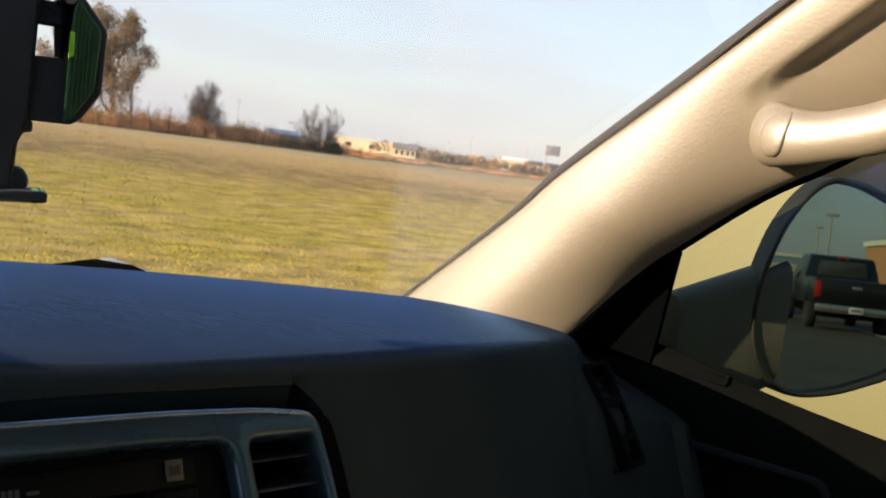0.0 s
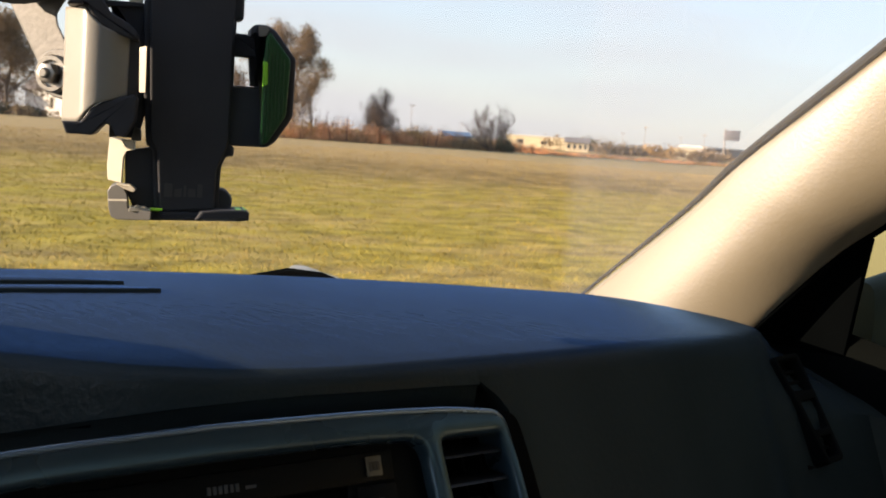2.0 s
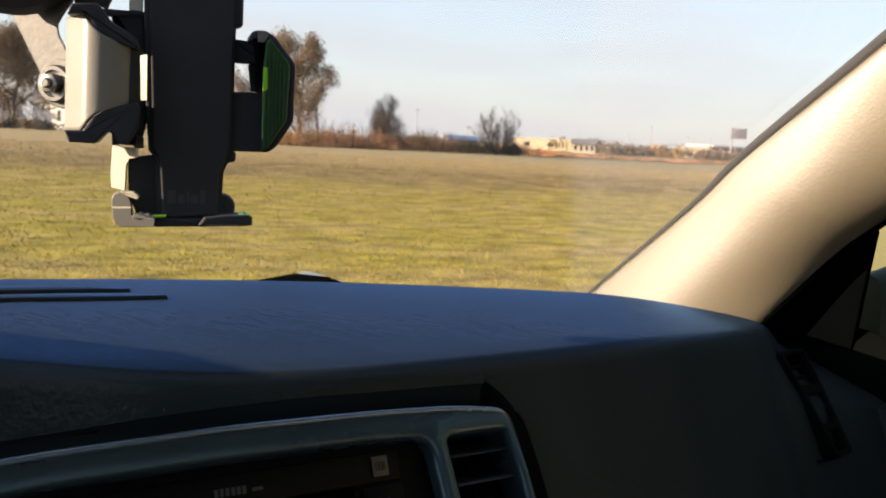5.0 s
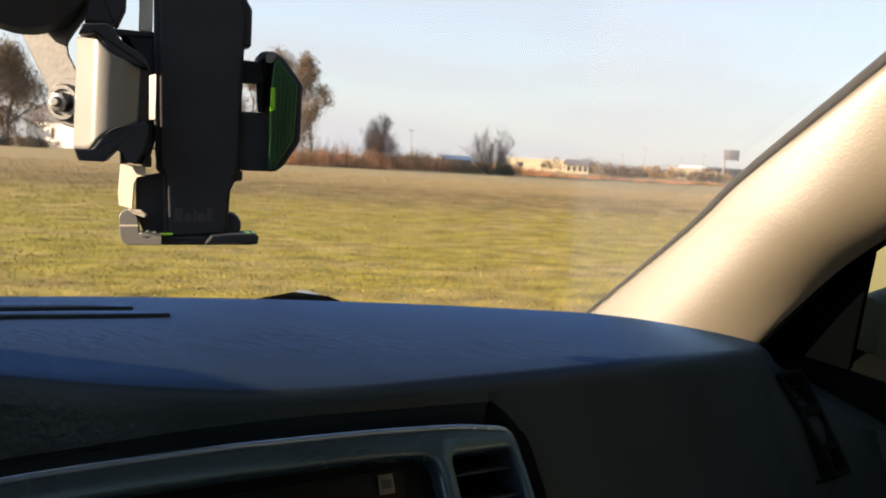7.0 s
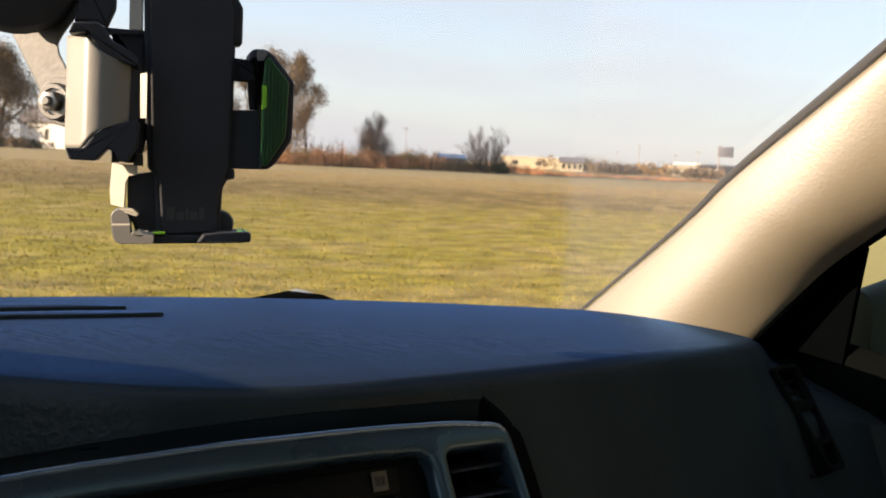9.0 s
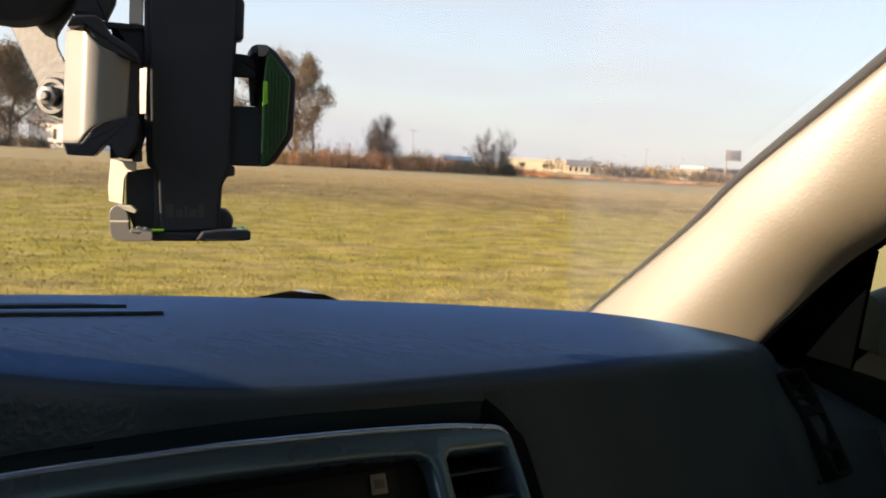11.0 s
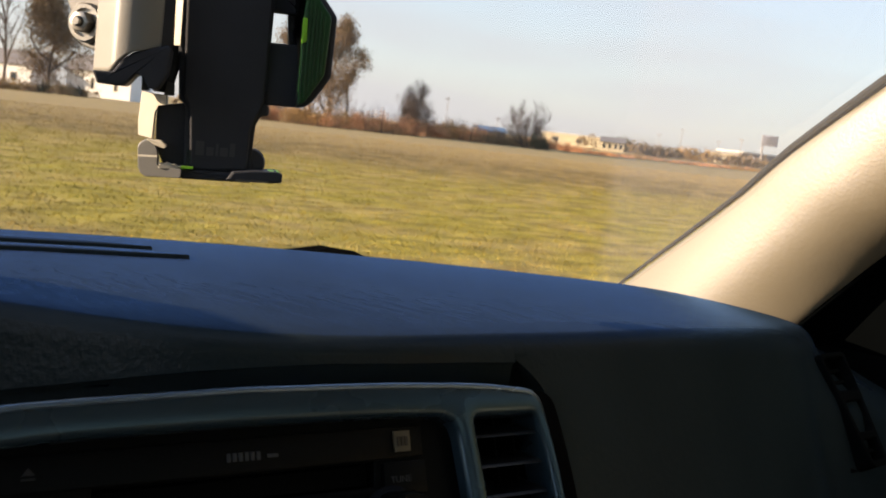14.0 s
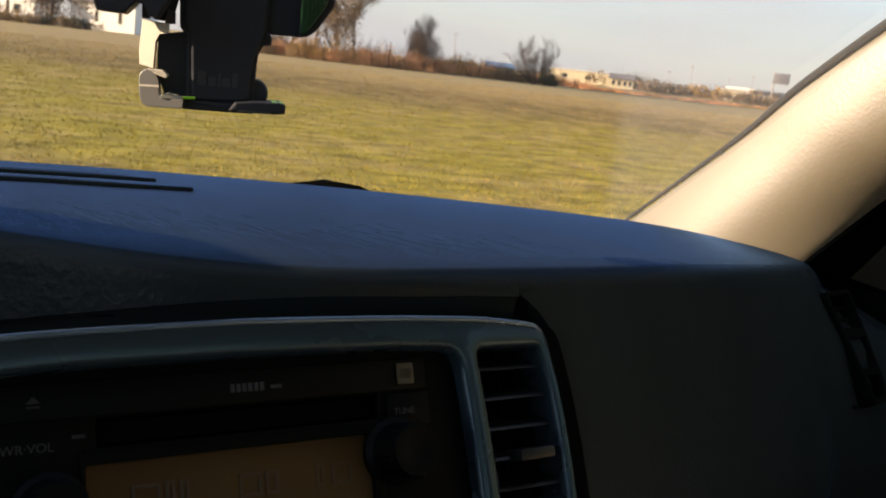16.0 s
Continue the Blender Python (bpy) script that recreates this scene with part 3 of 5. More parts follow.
for j in range(9):
    v = j / 8
    row = []
    for i in range(25):
        x = (-1 + 2 * i / 24) * (0.640 - 0.085 * v)
        y0 = 0.985 - 0.42 * x * x
        row.append((x, y0 + 0.008 - 0.72 * v - 0.03 * math.sin(math.pi * v) * 0, 1.172 - 0.024 * abs(x) + 0.52 * v))
    rows.append(row)
pane = part("window_1", grid_bm(rows), M_WINDSCREEN)
pane.visible_shadow = False
tagged(pane, "slightly dusty clear laminated windscreen", "windscreen", kind="structure")
wiper = thing("wiper", "black windscreen wiper blade parked behind the glass base", "wiper")
part("blade", tube_bm([(0.27, 1.035, 1.142), (0.305, 1.035, 1.153), (0.345, 1.03, 1.1595), (0.385, 1.025, 1.156), (0.43, 1.01, 1.140)], [0.004, 0.007, 0.0075, 0.006, 0.004], 10), M_SAIL, wiper)
part("arm", tube_bm([(0.05, 1.07, 1.09), (0.18, 1.05, 1.125), (0.32, 1.036, 1.15)], [0.008, 0.006, 0.005], 8), M_SAIL, wiper)

# ---- passenger-side pillar ----
PL = [(0.6401, 0.9594, 1.0607), (0.6351, 0.8994, 1.1077), (0.6281, 0.8314, 1.1607), (0.6199, 0.6847, 1.2707), (0.6152, 0.6159, 1.3286), (0.6089, 0.4994, 1.4126), (0.5966, 0.4041, 1.4778), (0.565, 0.250, 1.574), (0.530, 0.10, 1.648)]
PR = [(0.6406, 0.6980, 1.0692), (0.6456, 0.6580, 1.1162), (0.6556, 0.6140, 1.1682), (0.6672, 0.5504, 1.2406), (0.6674, 0.5005, 1.2813), (0.6613, 0.4297, 1.3320), (0.6545, 0.3506, 1.3767), (0.625, 0.20, 1.475), (0.60, 0.05, 1.56)]


def along(pts, t):
    f = t * (len(pts) - 1)
    i = min(int(f), len(pts) - 2)
    p = [Vector(pts[max(0, min(len(pts) - 1, k))]) for k in (i - 1, i, i + 1, i + 2)]
    u = f - i
    return 0.5 * ((2 * p[1]) + (p[2] - p[0]) * u + (2 * p[0] - 5 * p[1] + 4 * p[2] - p[3]) * u * u + (3 * p[1] - p[0] - 3 * p[2] + p[3]) * u ** 3)


def step(v, a, b):
    u = max(0.0, min(1.0, (v - a) / (b - a)))
    return u * u * (3 - 2 * u)


def pillar_point(t, w):
    """A point of the trim: t up the pillar, w across from the windscreen (0) to the door (1)."""
    a, b = along(PL, t), along(PR, t)
    n = (b - a).cross(along(PL, min(1, t + 0.02)) - along(PL, max(0, t - 0.02))).normalized()
    if n.x > 0:
        n = -n
    top = step(t, 0.48, 0.70)
    bulge = (0.029 - 0.012 * top) * math.sin(math.pi * w ** (1.15 - 0.15 * top)) ** (0.75 - 0.38 * top) if 0 < w < 1 else 0.0
    dip = 0.017 * step(t, 0.675, 0.755) * step(w, 0.25, 0.40) * (1 - step(w, 0.80, 0.95))
    return a + (b - a) * w + n * (bulge - dip)


pillar = thing("pillar_trim", "beige grained plastic windscreen pillar trim with a grab handle", "pillar trim")
rows = [[pillar_point(t / 140, w / 48) for w in range(49)] for t in range(141)]
rows = [[r[0] + Vector((0.02, 0.012, 0.004))] + r + [r[-1] + Vector((0.026, 0.020, -0.003))] for r in rows]
part("trim_shell", grid_bm(rows), M_PILLAR, pillar)
part("glass_seal", tube_bm([along(PL, t / 40) + Vector((-0.0008, 0.0026, 0.0030)) for t in range(41)], [0.0018 + 0.0028 * step(t, 8, 26) for t in range(41)], 8), M_RUBBER, pillar, "black windscreen seal")
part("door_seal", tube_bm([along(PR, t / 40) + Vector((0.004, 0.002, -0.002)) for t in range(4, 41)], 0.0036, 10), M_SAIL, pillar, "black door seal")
handle_path = [(x, y - 0.012, z - 0.006) for x, y, z in [(0.632, 0.421, 1.386), (0.612, 0.417, 1.386), (0.596, 0.408, 1.3845), (0.588, 0.392, 1.383), (0.584, 0.370, 1.3835), (0.582, 0.345, 1.388), (0.580, 0.315, 1.396), (0.576, 0.27, 1.415), (0.570, 0.22, 1.443), (0.566, 0.18, 1.47), (0.578, 0.155, 1.495), (0.60, 0.145, 1.51)]]
part("grab_handle", tube_bm([along(handle_path, t / 60) for t in range(61)], [0.0185 - 0.0050 * step(t, 10, 26) + 0.005 * step(t, 46, 60) for t in range(61)], 24, flat=1.4), M_PILLAR, pillar, "moulded beige grab handle")
# oval screw cover following the rounded end of the handle
rows = []
for f, d in ((0.02, -0.0004), (0.35, -0.0004), (0.65, -0.0004), (0.88, -0.0003), (0.96, 0.0001), (1.0, 0.0010), (1.02, 0.003)):
    row = []
    for k in range(36):
        q = math.tau * k / 36
        u, v = (0.0120 * math.copysign(abs(math.cos(q)) ** 0.75, math.cos(q)) * f, 0.0185 * math.copysign(abs(math.sin(q)) ** 0.8, math.sin(q)) * f)
        u += 0.14 * v
        row.append((u, d + 10.0 * u * u + (15 if v < 0 else 22) * v * v, v))
    rows.append(row)
part("screw_cover", grid_bm(rows, closed=True, caps=True), M_PILLAR, pillar, "oval screw cover", loc=pose(0.5708, 0.3862, 1.3790, -5, 0, -104))

# ---- passenger door ----
door = thing("passenger_door", "dark grey moulded plastic door trim, closed", "car door")
rows = []
for i in range(41):
    y = 0.66 - 1.21 * i / 40
    zb = soft_at([(-0.55, 1.11), (0.0, 1.125), (0.318, 1.142), (0.433, 1.153), (0.548, 1.173), (0.66, 1.18)], y, 0.03)
    rows.append([(0.732, y, zb - 0.03), (0.728, y, zb - 0.012), (0.722, y, zb - 0.003), (0.714, y, zb - 0.001), (0.704, y, zb - 0.012), (0.696, y, zb - 0.05), (0.700, y, zb - 0.09), (0.706, y, zb - 0.14), (0.700, y, 0.93), (0.668, y, 0.90), (0.668, y, 0.85), (0.70, y, 0.80), (0.705, y, 0.5)])
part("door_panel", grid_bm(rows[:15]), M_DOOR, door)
# unseen rear half of the door, made beige to bounce sunlight forward
part("door_lining", grid_bm(rows[14:]), M_REAR, door, "unseen beige door panel added to bounce sun onto the dash")
part("pocket_ring", ring_bm(rounded([(-0.09, -0.16), (0.08, -0.155), (0.085, 0.004), (0.075, 0.012), (-0.083, 0.006), (-0.095, -0.01)], 0.014), [rounded([(-0.083, -0.153), (0.073, -0.148), (0.078, -0.001), (0.07, 0.005), (-0.078, -0.001), (-0.088, -0.014)], 0.012)], -0.003, 0.006, 0.0015), M_DASH_LOW, door, "raised rim of the door pocket", loc=pose(0.696, 0.430, 1.085, 0, 0, -90))
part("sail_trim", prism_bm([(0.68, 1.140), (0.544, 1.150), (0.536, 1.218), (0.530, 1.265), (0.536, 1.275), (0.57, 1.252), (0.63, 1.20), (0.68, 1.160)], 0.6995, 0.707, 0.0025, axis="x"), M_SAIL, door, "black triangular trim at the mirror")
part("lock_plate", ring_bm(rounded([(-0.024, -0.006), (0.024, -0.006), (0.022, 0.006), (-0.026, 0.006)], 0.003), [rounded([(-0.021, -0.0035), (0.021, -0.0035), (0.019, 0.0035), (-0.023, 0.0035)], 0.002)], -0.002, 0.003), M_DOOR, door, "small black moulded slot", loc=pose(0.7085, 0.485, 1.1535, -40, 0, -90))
glass = part("door_glass", grid_bm([[(0.735, 0.66, 1.13), (0.735, 0.1, 1.12), (0.735, -0.5, 1.10)], [(0.712, 0.54, 1.36), (0.70, 0.1, 1.36), (0.70, -0.5, 1.36)], [(0.64, 0.26, 1.64), (0.64, 0.0, 1.66), (0.64, -0.5, 1.66)]]), M_SIDEGLASS, door, "lightly tinted side window")
glass.visible_shadow = False

# ---- exterior mirror ----
ARM_TOP = (1.2190, 1.2680)
MIRROR_N = Vector((-0.47, -0.88, 0.0425)).normalized()
mz = Vector((0, 0, 1))
mx_ = MIRROR_N.cross(mz).normalized() * -1
mup = mx_.cross(-MIRROR_N).normalized()
if mup.z < 0:
    mup = -mup
if mx_.x < 0:
    mx_ = -mx_
side_mirror = thing("side_mirror", "dark grey passenger side mirror outside the door window", "side mirror",
                    Matrix(((mx_.x, -MIRROR_N.x, mup.x, 0.890), (mx_.y, -MIRROR_N.y, mup.y, 0.450), (mx_.z, -MIRROR_N.z, mup.z, 1.243), (0, 0, 0, 1))))
M_RIM_BLACK = material("mirror_rim", (0.016, 0.018, 0.018), 0.5, bump=0.1)
M_HOUSING = material("mirror_plastic", (0.075, 0.084, 0.072), 0.5, bump=0.2, bump_scale=500)
M_MIRROR = material("mirror_silver", (0.22, 0.285, 0.275), 0.005, metallic=1.0, var=0.01, bump=0)
MI = [(-0.033, 0.106), (-0.057, 0.084), (-0.076, 0.054), (-0.0886, 0.018), (-0.0963, -0.022), (-0.0924, -0.0565), (-0.081, -0.081), (-0.0616, -0.101), (-0.033, -0.1065),
      (0.008, -0.102), (0.0745, -0.080), (0.105, -0.055), (0.112, -0.01), (0.105, 0.045), (0.085, 0.080), (0.044, 0.094), (0.005, 0.106)]
mo = [(0.005 + (a - 0.005) * 1.10, -0.004 + (b + 0.004) * 1.10) for a, b in rounded(MI, 0.02, 3)]
mi = [(0.005 + (a - 0.005) * 0.945, -0.004 + (b + 0.004) * 0.945) for a, b in mo]
part("rim", ring_bm(mo, [mi], -0.006, 0.02, 0.003), M_RIM_BLACK, side_mirror)
rows = [[(a * k + d * 0.75, d, b * k) for a, b in mo] for k, d in ((0.985, 0.012), (0.985, 0.02), (0.90, 0.045), (0.75, 0.07), (0.45, 0.09), (0.05, 0.095))]
part("housing", grid_bm(rows, closed=True), M_HOUSING, side_mirror)
part("mirror_glass", prism_bm(mi, 0.004, 0.006), M_MIRROR, side_mirror, "silvered mirror glass", smooth=False)
rows = []
for k in range(9):
    t = k / 8
    x, y = 0.742 + 0.092 * t, 0.560 - 0.066 * t
    top = ARM_TOP[0] + (ARM_TOP[1] - ARM_TOP[0]) * t
    bot = 1.05 + 0.085 * t
    row = []
    for j in range(20):
        a = math.tau * j / 20
        row.append((x + 0.008 * math.cos(a), y + 0.022 * math.copysign(abs(math.cos(a)) ** 0.7, math.cos(a)), (top + bot) / 2 + (top - bot) / 2 * math.copysign(abs(math.sin(a)) ** 0.35, math.sin(a))))
    rows.append(row)
arm = part("mirror_arm", grid_bm(rows, closed=True, caps=True), M_HOUSING, side_mirror)
arm.matrix_parent_inverse = side_mirror.matrix_basis.inverted()

# ---- the shell that closes the cab ----
M_BODY = material("truck_paint", (0.30, 0.29, 0.26), 0.35, metallic=0.3, bump=0.02)
roof = part("ceiling", box_bm(-0.66, 0.66, -0.80, 0.27, 1.690, 1.74, 0.02), M_HEADLINER)
tagged(roof, "beige fabric headliner of the cab roof", "ceiling", kind="structure")
# unseen rear wall, its beige and its window added to fill the dash front
back = part("wall_rear", ring_bm([(-0.74, 0.3), (0.74, 0.3), (0.72, 1.15), (0.64, 1.74), (-0.64, 1.74), (-0.72, 1.15)], [rounded([(-0.56, 1.20), (0.56, 1.20), (0.52, 1.62), (-0.52, 1.62)], 0.05)], -0.80, -0.76), M_REAR)
tagged(back, "unseen rear wall of the cab, beige to bounce fill, wide window", "wall", kind="structure")
rear_pane = part("window_2", grid_bm([[(-0.57, -0.78, 1.19), (0.57, -0.78, 1.19)], [(-0.57, -0.78, 1.63), (0.57, -0.78, 1.63)]]), M_SIDEGLASS)
rear_pane.visible_shadow = False
tagged(rear_pane, "tinted rear window of the cab", "rear window", kind="structure")
floor_ob = part("floor", box_bm(-0.76, 0.76, -0.80, 1.1, 0.42, 0.47), M_MATT)
tagged(floor_ob, "dark carpeted cab floor", "floor", kind="structure")
bm = box_bm(-0.77, -0.71, -0.8, 0.66, 0.45, 1.16, 0.01)
# unseen post, widened to keep daylight out of the cab
box_bm(-0.74, -0.64, -0.8, -0.24, 1.15, 1.70, 0.01, bm=bm)
box_bm(-0.70, -0.60, -0.8, 0.20, 1.60, 1.72, 0.01, bm=bm)
wl = part("wall_left", bm, M_DOOR)
tagged(wl, "unseen dark driver-side door, post widened to block daylight", "wall", kind="structure")
bm = box_bm(0.738, 0.77, -0.8, 0.60, 0.45, 1.09, 0.01)
box_bm(0.66, 0.73, -0.8, -0.45, 1.08, 1.70, 0.01, bm=bm)
box_bm(0.60, 0.66, -0.8, 0.10, 1.62, 1.72, 0.01, bm=bm)
box_bm(-0.64, 0.64, 1.0, 1.05, 0.45, 1.10, 0.01, bm=bm)
wr = part("wall_right", bm, M_DOOR)
tagged(wr, "dark passenger-side door shell and firewall", "wall", kind="structure")
lp = part("wall_front_left", tube_bm([(-p[0], p[1], p[2]) for p in PL], 0.022, 8), M_PILLAR)
tagged(lp, "driver-side windscreen pillar", "wall", kind="structure")
rows = []
for i in range(17):
    x = -0.80 + 1.6 * i / 16
    rows.append([(x, 1.0, 1.06 - 0.10 * x * x), (x, 1.3, 1.03 - 0.08 * x * x), (x, 1.8, 0.96 - 0.10 * x * x), (x, 2.1, 0.88 - 0.12 * x * x), (x, 2.25, 0.76), (x, 2.28, 0.45)])
bonnet = part("bonnet", grid_bm(rows), M_BODY)
tagged(bonnet, "grey painted bonnet ahead of the windscreen", "bonnet", kind="structure")
bm = box_bm(0.78, 0.84, -1.6, 2.0, 0.45, 1.02, 0.02)
fw = part("wall_fender", bm, M_BODY)
tagged(fw, "painted outer body side of the truck", "body side", kind="structure")

# ---- phone mount hanging from the windscreen ----
mount = thing("phone_mount", "black plastic phone holder with green clamp pads on a windscreen arm", "phone holder", pose(0.065, 0.58, 1.316, 0, 0, -18))
MM = 0.001
M_CROWN = material("holder_edge", (0.040, 0.041, 0.046), 0.5, bump=0.08, bump_scale=600, spec=0.3)
M_STRIP = material("pale_abs", (0.46, 0.43, 0.35), 0.45, var=0.06, bump=0.05)
M_SHELL = material("satin_shell", (0.24, 0.232, 0.205), 0.38, var=0.05, scale=40, bump=0.06, bump_scale=900)


def plate(name, pts, d0, d1, mat, r=1.5, bevel=0.001, label="", parent=None, skew=0.0):
    """A plate of the holder, its outline in millimetres; skew turns its face toward the driver's side."""
    bm = prism_bm(rounded([(a * MM, b * MM) for a, b in pts], r * MM), d0, d1, bevel)
    far = max(v.co.x for v in bm.verts)
    for v in bm.verts:
        v.co.y += (far - v.co.x) * skew
    return part(name, bm, mat, parent or mount, label, smooth=skew == 0, sharp=18)


plate("cradle", [(-28.7, 102.5), (22.6, 107.6), (28.7, 97.5), (28.8, 75.9), (24.8, 74.9), (24.7, 67.5), (24.6, 54.0), (24.5, 36.3), (23.4, 1.3), (26.5, 0.0), (26.4, -5.5), (22.0, -6.4), (19.5, -12.0), (19.0, -25.2), (19.3, -45.4), (-18.7, -46.5), (-20.5, -5.1), (-24.5, -1.2), (-26.7, 32.2)], -0.008, 0.01, M_MOUNT, 1.2, 0.0015)
plate("cradle_face", [(-25.4, 99.8), (19.2, 104.2), (23.5, 95.3), (22.9, 1.3), (16.8, -14.5), (16.3, -38.3), (-15.5, -40.7), (-17.9, -4.9), (-21.9, 0.3)], -0.0105, -0.0075, M_MOUNT, 2.5, 0.0012)
plate("clamp_bar", [(22.3, 68.0), (42.8, 66.6), (42.6, 54.2), (22.8, 54.1)], -0.004, 0.006, M_MOUNT, 0.6, 0.001)
plate("clamp_block", [(19.9, 36.4), (43.1, 36.9), (44.5, 0.9), (22.6, 0.5), (19.7, 4.5)], -0.006, 0.008, M_MOUNT, 1.2, 0.0012)
plate("latch", [(33.0, 54.0), (37.4, 54.4), (37.8, 46.4), (36.4, 45.0), (38.8, 37.5), (34.7, 37.2)], 0, 0.005, M_CROWN, 0.5, 0.0005, "grey sliding latch")
plate("latch_spring", [(38.3, 53.5), (41.7, 53.7), (42.1, 43.3), (40.0, 43.2)], 0.001, 0.004, M_GREY, 0.5, 0.0005)
jaw = plate("clamp_jaw", [(32.2, 65.8), (32.7, 71.1), (35.6, 72.7), (41.6, 72.9), (47.1, 69.7), (58.5, 55.8), (59.6, 53.8), (59.3, 20.5), (57.4, 17.0), (49.8, 4.9), (45.1, 1.3), (41.1, 1.1), (40.9, 22.8), (40.6, 65.1)], -0.02, 0.012, M_MOUNT, 1.4, 0.0022)
plate("clamp_pad", [(41.2, 65.2), (43.4, 68.4), (55.4, 54.3), (55.9, 50.7), (54.8, 20.9), (52.9, 17.4), (44.7, 4.1), (41.0, 2.5), (40.4, 36.2), (40.4, 52.9)], -0.0235, -0.018, M_GREEN, 1.2, 0.001, "ribbed green rubber pad", parent=jaw)
# sunlit end of the green pad, its light put into the lime colour
plate("pad_tip", [(40.1, 51.5), (42.7, 51.0), (43.2, 38.3), (40.3, 36.8)], -0.0242, -0.0185, M_LIME, 0.5, 0.0005, "lime tip of the green pad, sunlight put into its colour", parent=jaw)
plate("jaw_screw", [(36.5, 71.7), (41.5, 72.1), (42.9, 69.9), (40.4, 65.7), (36.8, 65.7)], -0.0215, -0.0195, M_LTGREY, 0.5, 0.0003, "pale moulded lug", parent=jaw)
for x, lo, hi in ((44.1, 7.0, 63.5), (46.2, 10.8, 61.0), (48.2, 13.8, 58.5), (50.3, 16.8, 56.0), (52.3, 20.0, 53.4)):
    plate("pad_rib", [(x - 0.45, lo), (x + 0.55, lo), (x + 0.15, hi), (x - 0.85, hi)], -0.0246, -0.0230, M_GREEN, 0.3, 0.0003, "", jaw)

# the other jaw, seen on its grey outer shell
SHELL_TOP = [(-68.2, 72.4), (-57.8, 73.4), (-54.7, 68.0), (-49.1, 62.5), (-42.4, 59.3), (-30.1, 56.2)]
SHELL_LOW = [(-69.0, 8.5), (-59.1, 9.0), (-56.5, 13.0), (-53.5, 17.0), (-48.2, 20.8), (-39.7, 23.6), (-29.3, 26.8)]


def shell_depth(u):
    """A flat strip turned to the driver's side that rolls over to face the cab, then falls back."""
    d, n_ = -0.010, 60
    for k in range(n_):
        v = u * (k + 0.5) / n_
        q = curve_at([(0.0, -60), (0.28, -60), (0.31, -38), (0.48, -6), (0.66, 24), (0.84, 44), (1.0, 62)], v)
        d += math.tan(radians(q)) * 0.039 * u / n_
    return d


def shell_sheet(u0, u1):
    sheet = []
    for j in range(29):
        v = j / 28
        row = []
        for i in range(31):
            u = u0 + (u1 - u0) * i / 30
            x = -68.4 - 0.7 * v + 39.0 * u
            zt, zl = soft_at(SHELL_TOP, x, 1.2), soft_at(SHELL_LOW, x, 1.2)
            row.append((x * MM, shell_depth(u), (zt + (zl - zt) * v) * MM))
        sheet.append(row)
    return grid_bm(sheet)


outer = part("clamp_shell", shell_sheet(0.0, 0.84), M_SHELL, mount, "satin grey curved clamp shell")
flank = part("shell_flank", shell_sheet(0.84, 1.0), M_MOUNT, mount)
for ob in (outer, flank):
    sm = ob.modifiers.new("thick", "SOLIDIFY")
    sm.thickness, sm.offset = 0.002, 1
plate("shell_lip", [(-68.6, 8.8), (-58.8, 9.1), (-56.2, 13.0), (-53.3, 17.0), (-47.9, 20.8), (-39.5, 23.5), (-31.0, 26.6), (-29.1, 24.2), (-30.0, 11.3), (-35.3, 2.1), (-40.2, 2.4), (-42.8, 8.1), (-46.4, 9.1), (-51.4, 3.1), (-52.6, 2.1), (-66.1, 2.3)], -0.034, -0.004, M_MOUNT, 0.8, 0.0012, parent=outer)
plate("shell_crown", [(-67.5, 72.1), (-65.3, 78.1), (-52.3, 79.3), (-49.6, 77.4), (-44.3, 69.8), (-35.1, 64.9), (-30.7, 60.9), (-29.4, 55.9), (-36.7, 57.2), (-42.2, 59.0), (-48.9, 62.2), (-54.4, 67.6), (-57.5, 73.0)], -0.034, -0.004, M_CROWN, 0.8, 0.0012, parent=outer)
plate("inner_jaw", [(-48.6, 79.8), (-26.8, 79.1), (-25.2, 19.0), (-29.2, 1.1), (-39.0, 1.3), (-43.6, 8.4), (-45.8, 17.7), (-33.9, 31.9), (-34.7, 61.8)], -0.002, 0.012, M_MOUNT, 1.5, 0.002)
plate("guide_strip", [(-29.9, 54.2), (-25.7, 55.1), (-25.6, 28.2), (-29.2, 28.1)], -0.009, -0.004, M_STRIP, 0.3, 0.0003, "bright guide strip", skew=0.9)
plate("upper_strip", [(-37.0, 106.3), (-29.1, 106.0), (-29.0, 79.5), (-36.9, 80.5)], -0.006, 0.004, M_STRIP, 0.5, 0.0008, "pale grey spine", skew=0.9)
plate("upper_rail", [(-52.2, 79.9), (-26.8, 79.6), (-26.7, 76.9), (-50.9, 76.1)], -0.004, 0.006, M_MOUNT, 0.6, 0.0008)

# foot supports
plate("foot_clip", [(-45.4, 9.0), (-43.4, 8.5), (-40.6, 1.3), (-45.2, 1.0)], -0.008, 0.002, M_GREY, 0.6, 0.0008, "grey moulded clip", skew=0.5)
plate("foot_lug", [(-31.3, 7.8), (-27.3, 6.7), (-27.1, -0.0), (-33.0, -0.4)], -0.008, 0.002, M_GREY, 0.8, 0.0008, "grey moulded lug", skew=0.5)
plate("foot_post", [(-45.1, 0.9), (-40.8, 0.2), (-30.6, -0.1), (-30.4, -5.4), (-35.0, -6.4), (-36.9, -10.6), (-37.5, -25.5), (-45.5, -24.2), (-46.1, -16.1)], -0.012, 0.004, M_STRIP, 0.4, 0.0003, "pale grey foot post", skew=0.8)
plate("foot_spacer", [(-36.1, -6.0), (-19.3, -3.1), (-17.5, -42.1), (-30.7, -39.8), (-35.5, -27.6)], -0.004, 0.008, M_MOUNT, 1.2, 0.001)
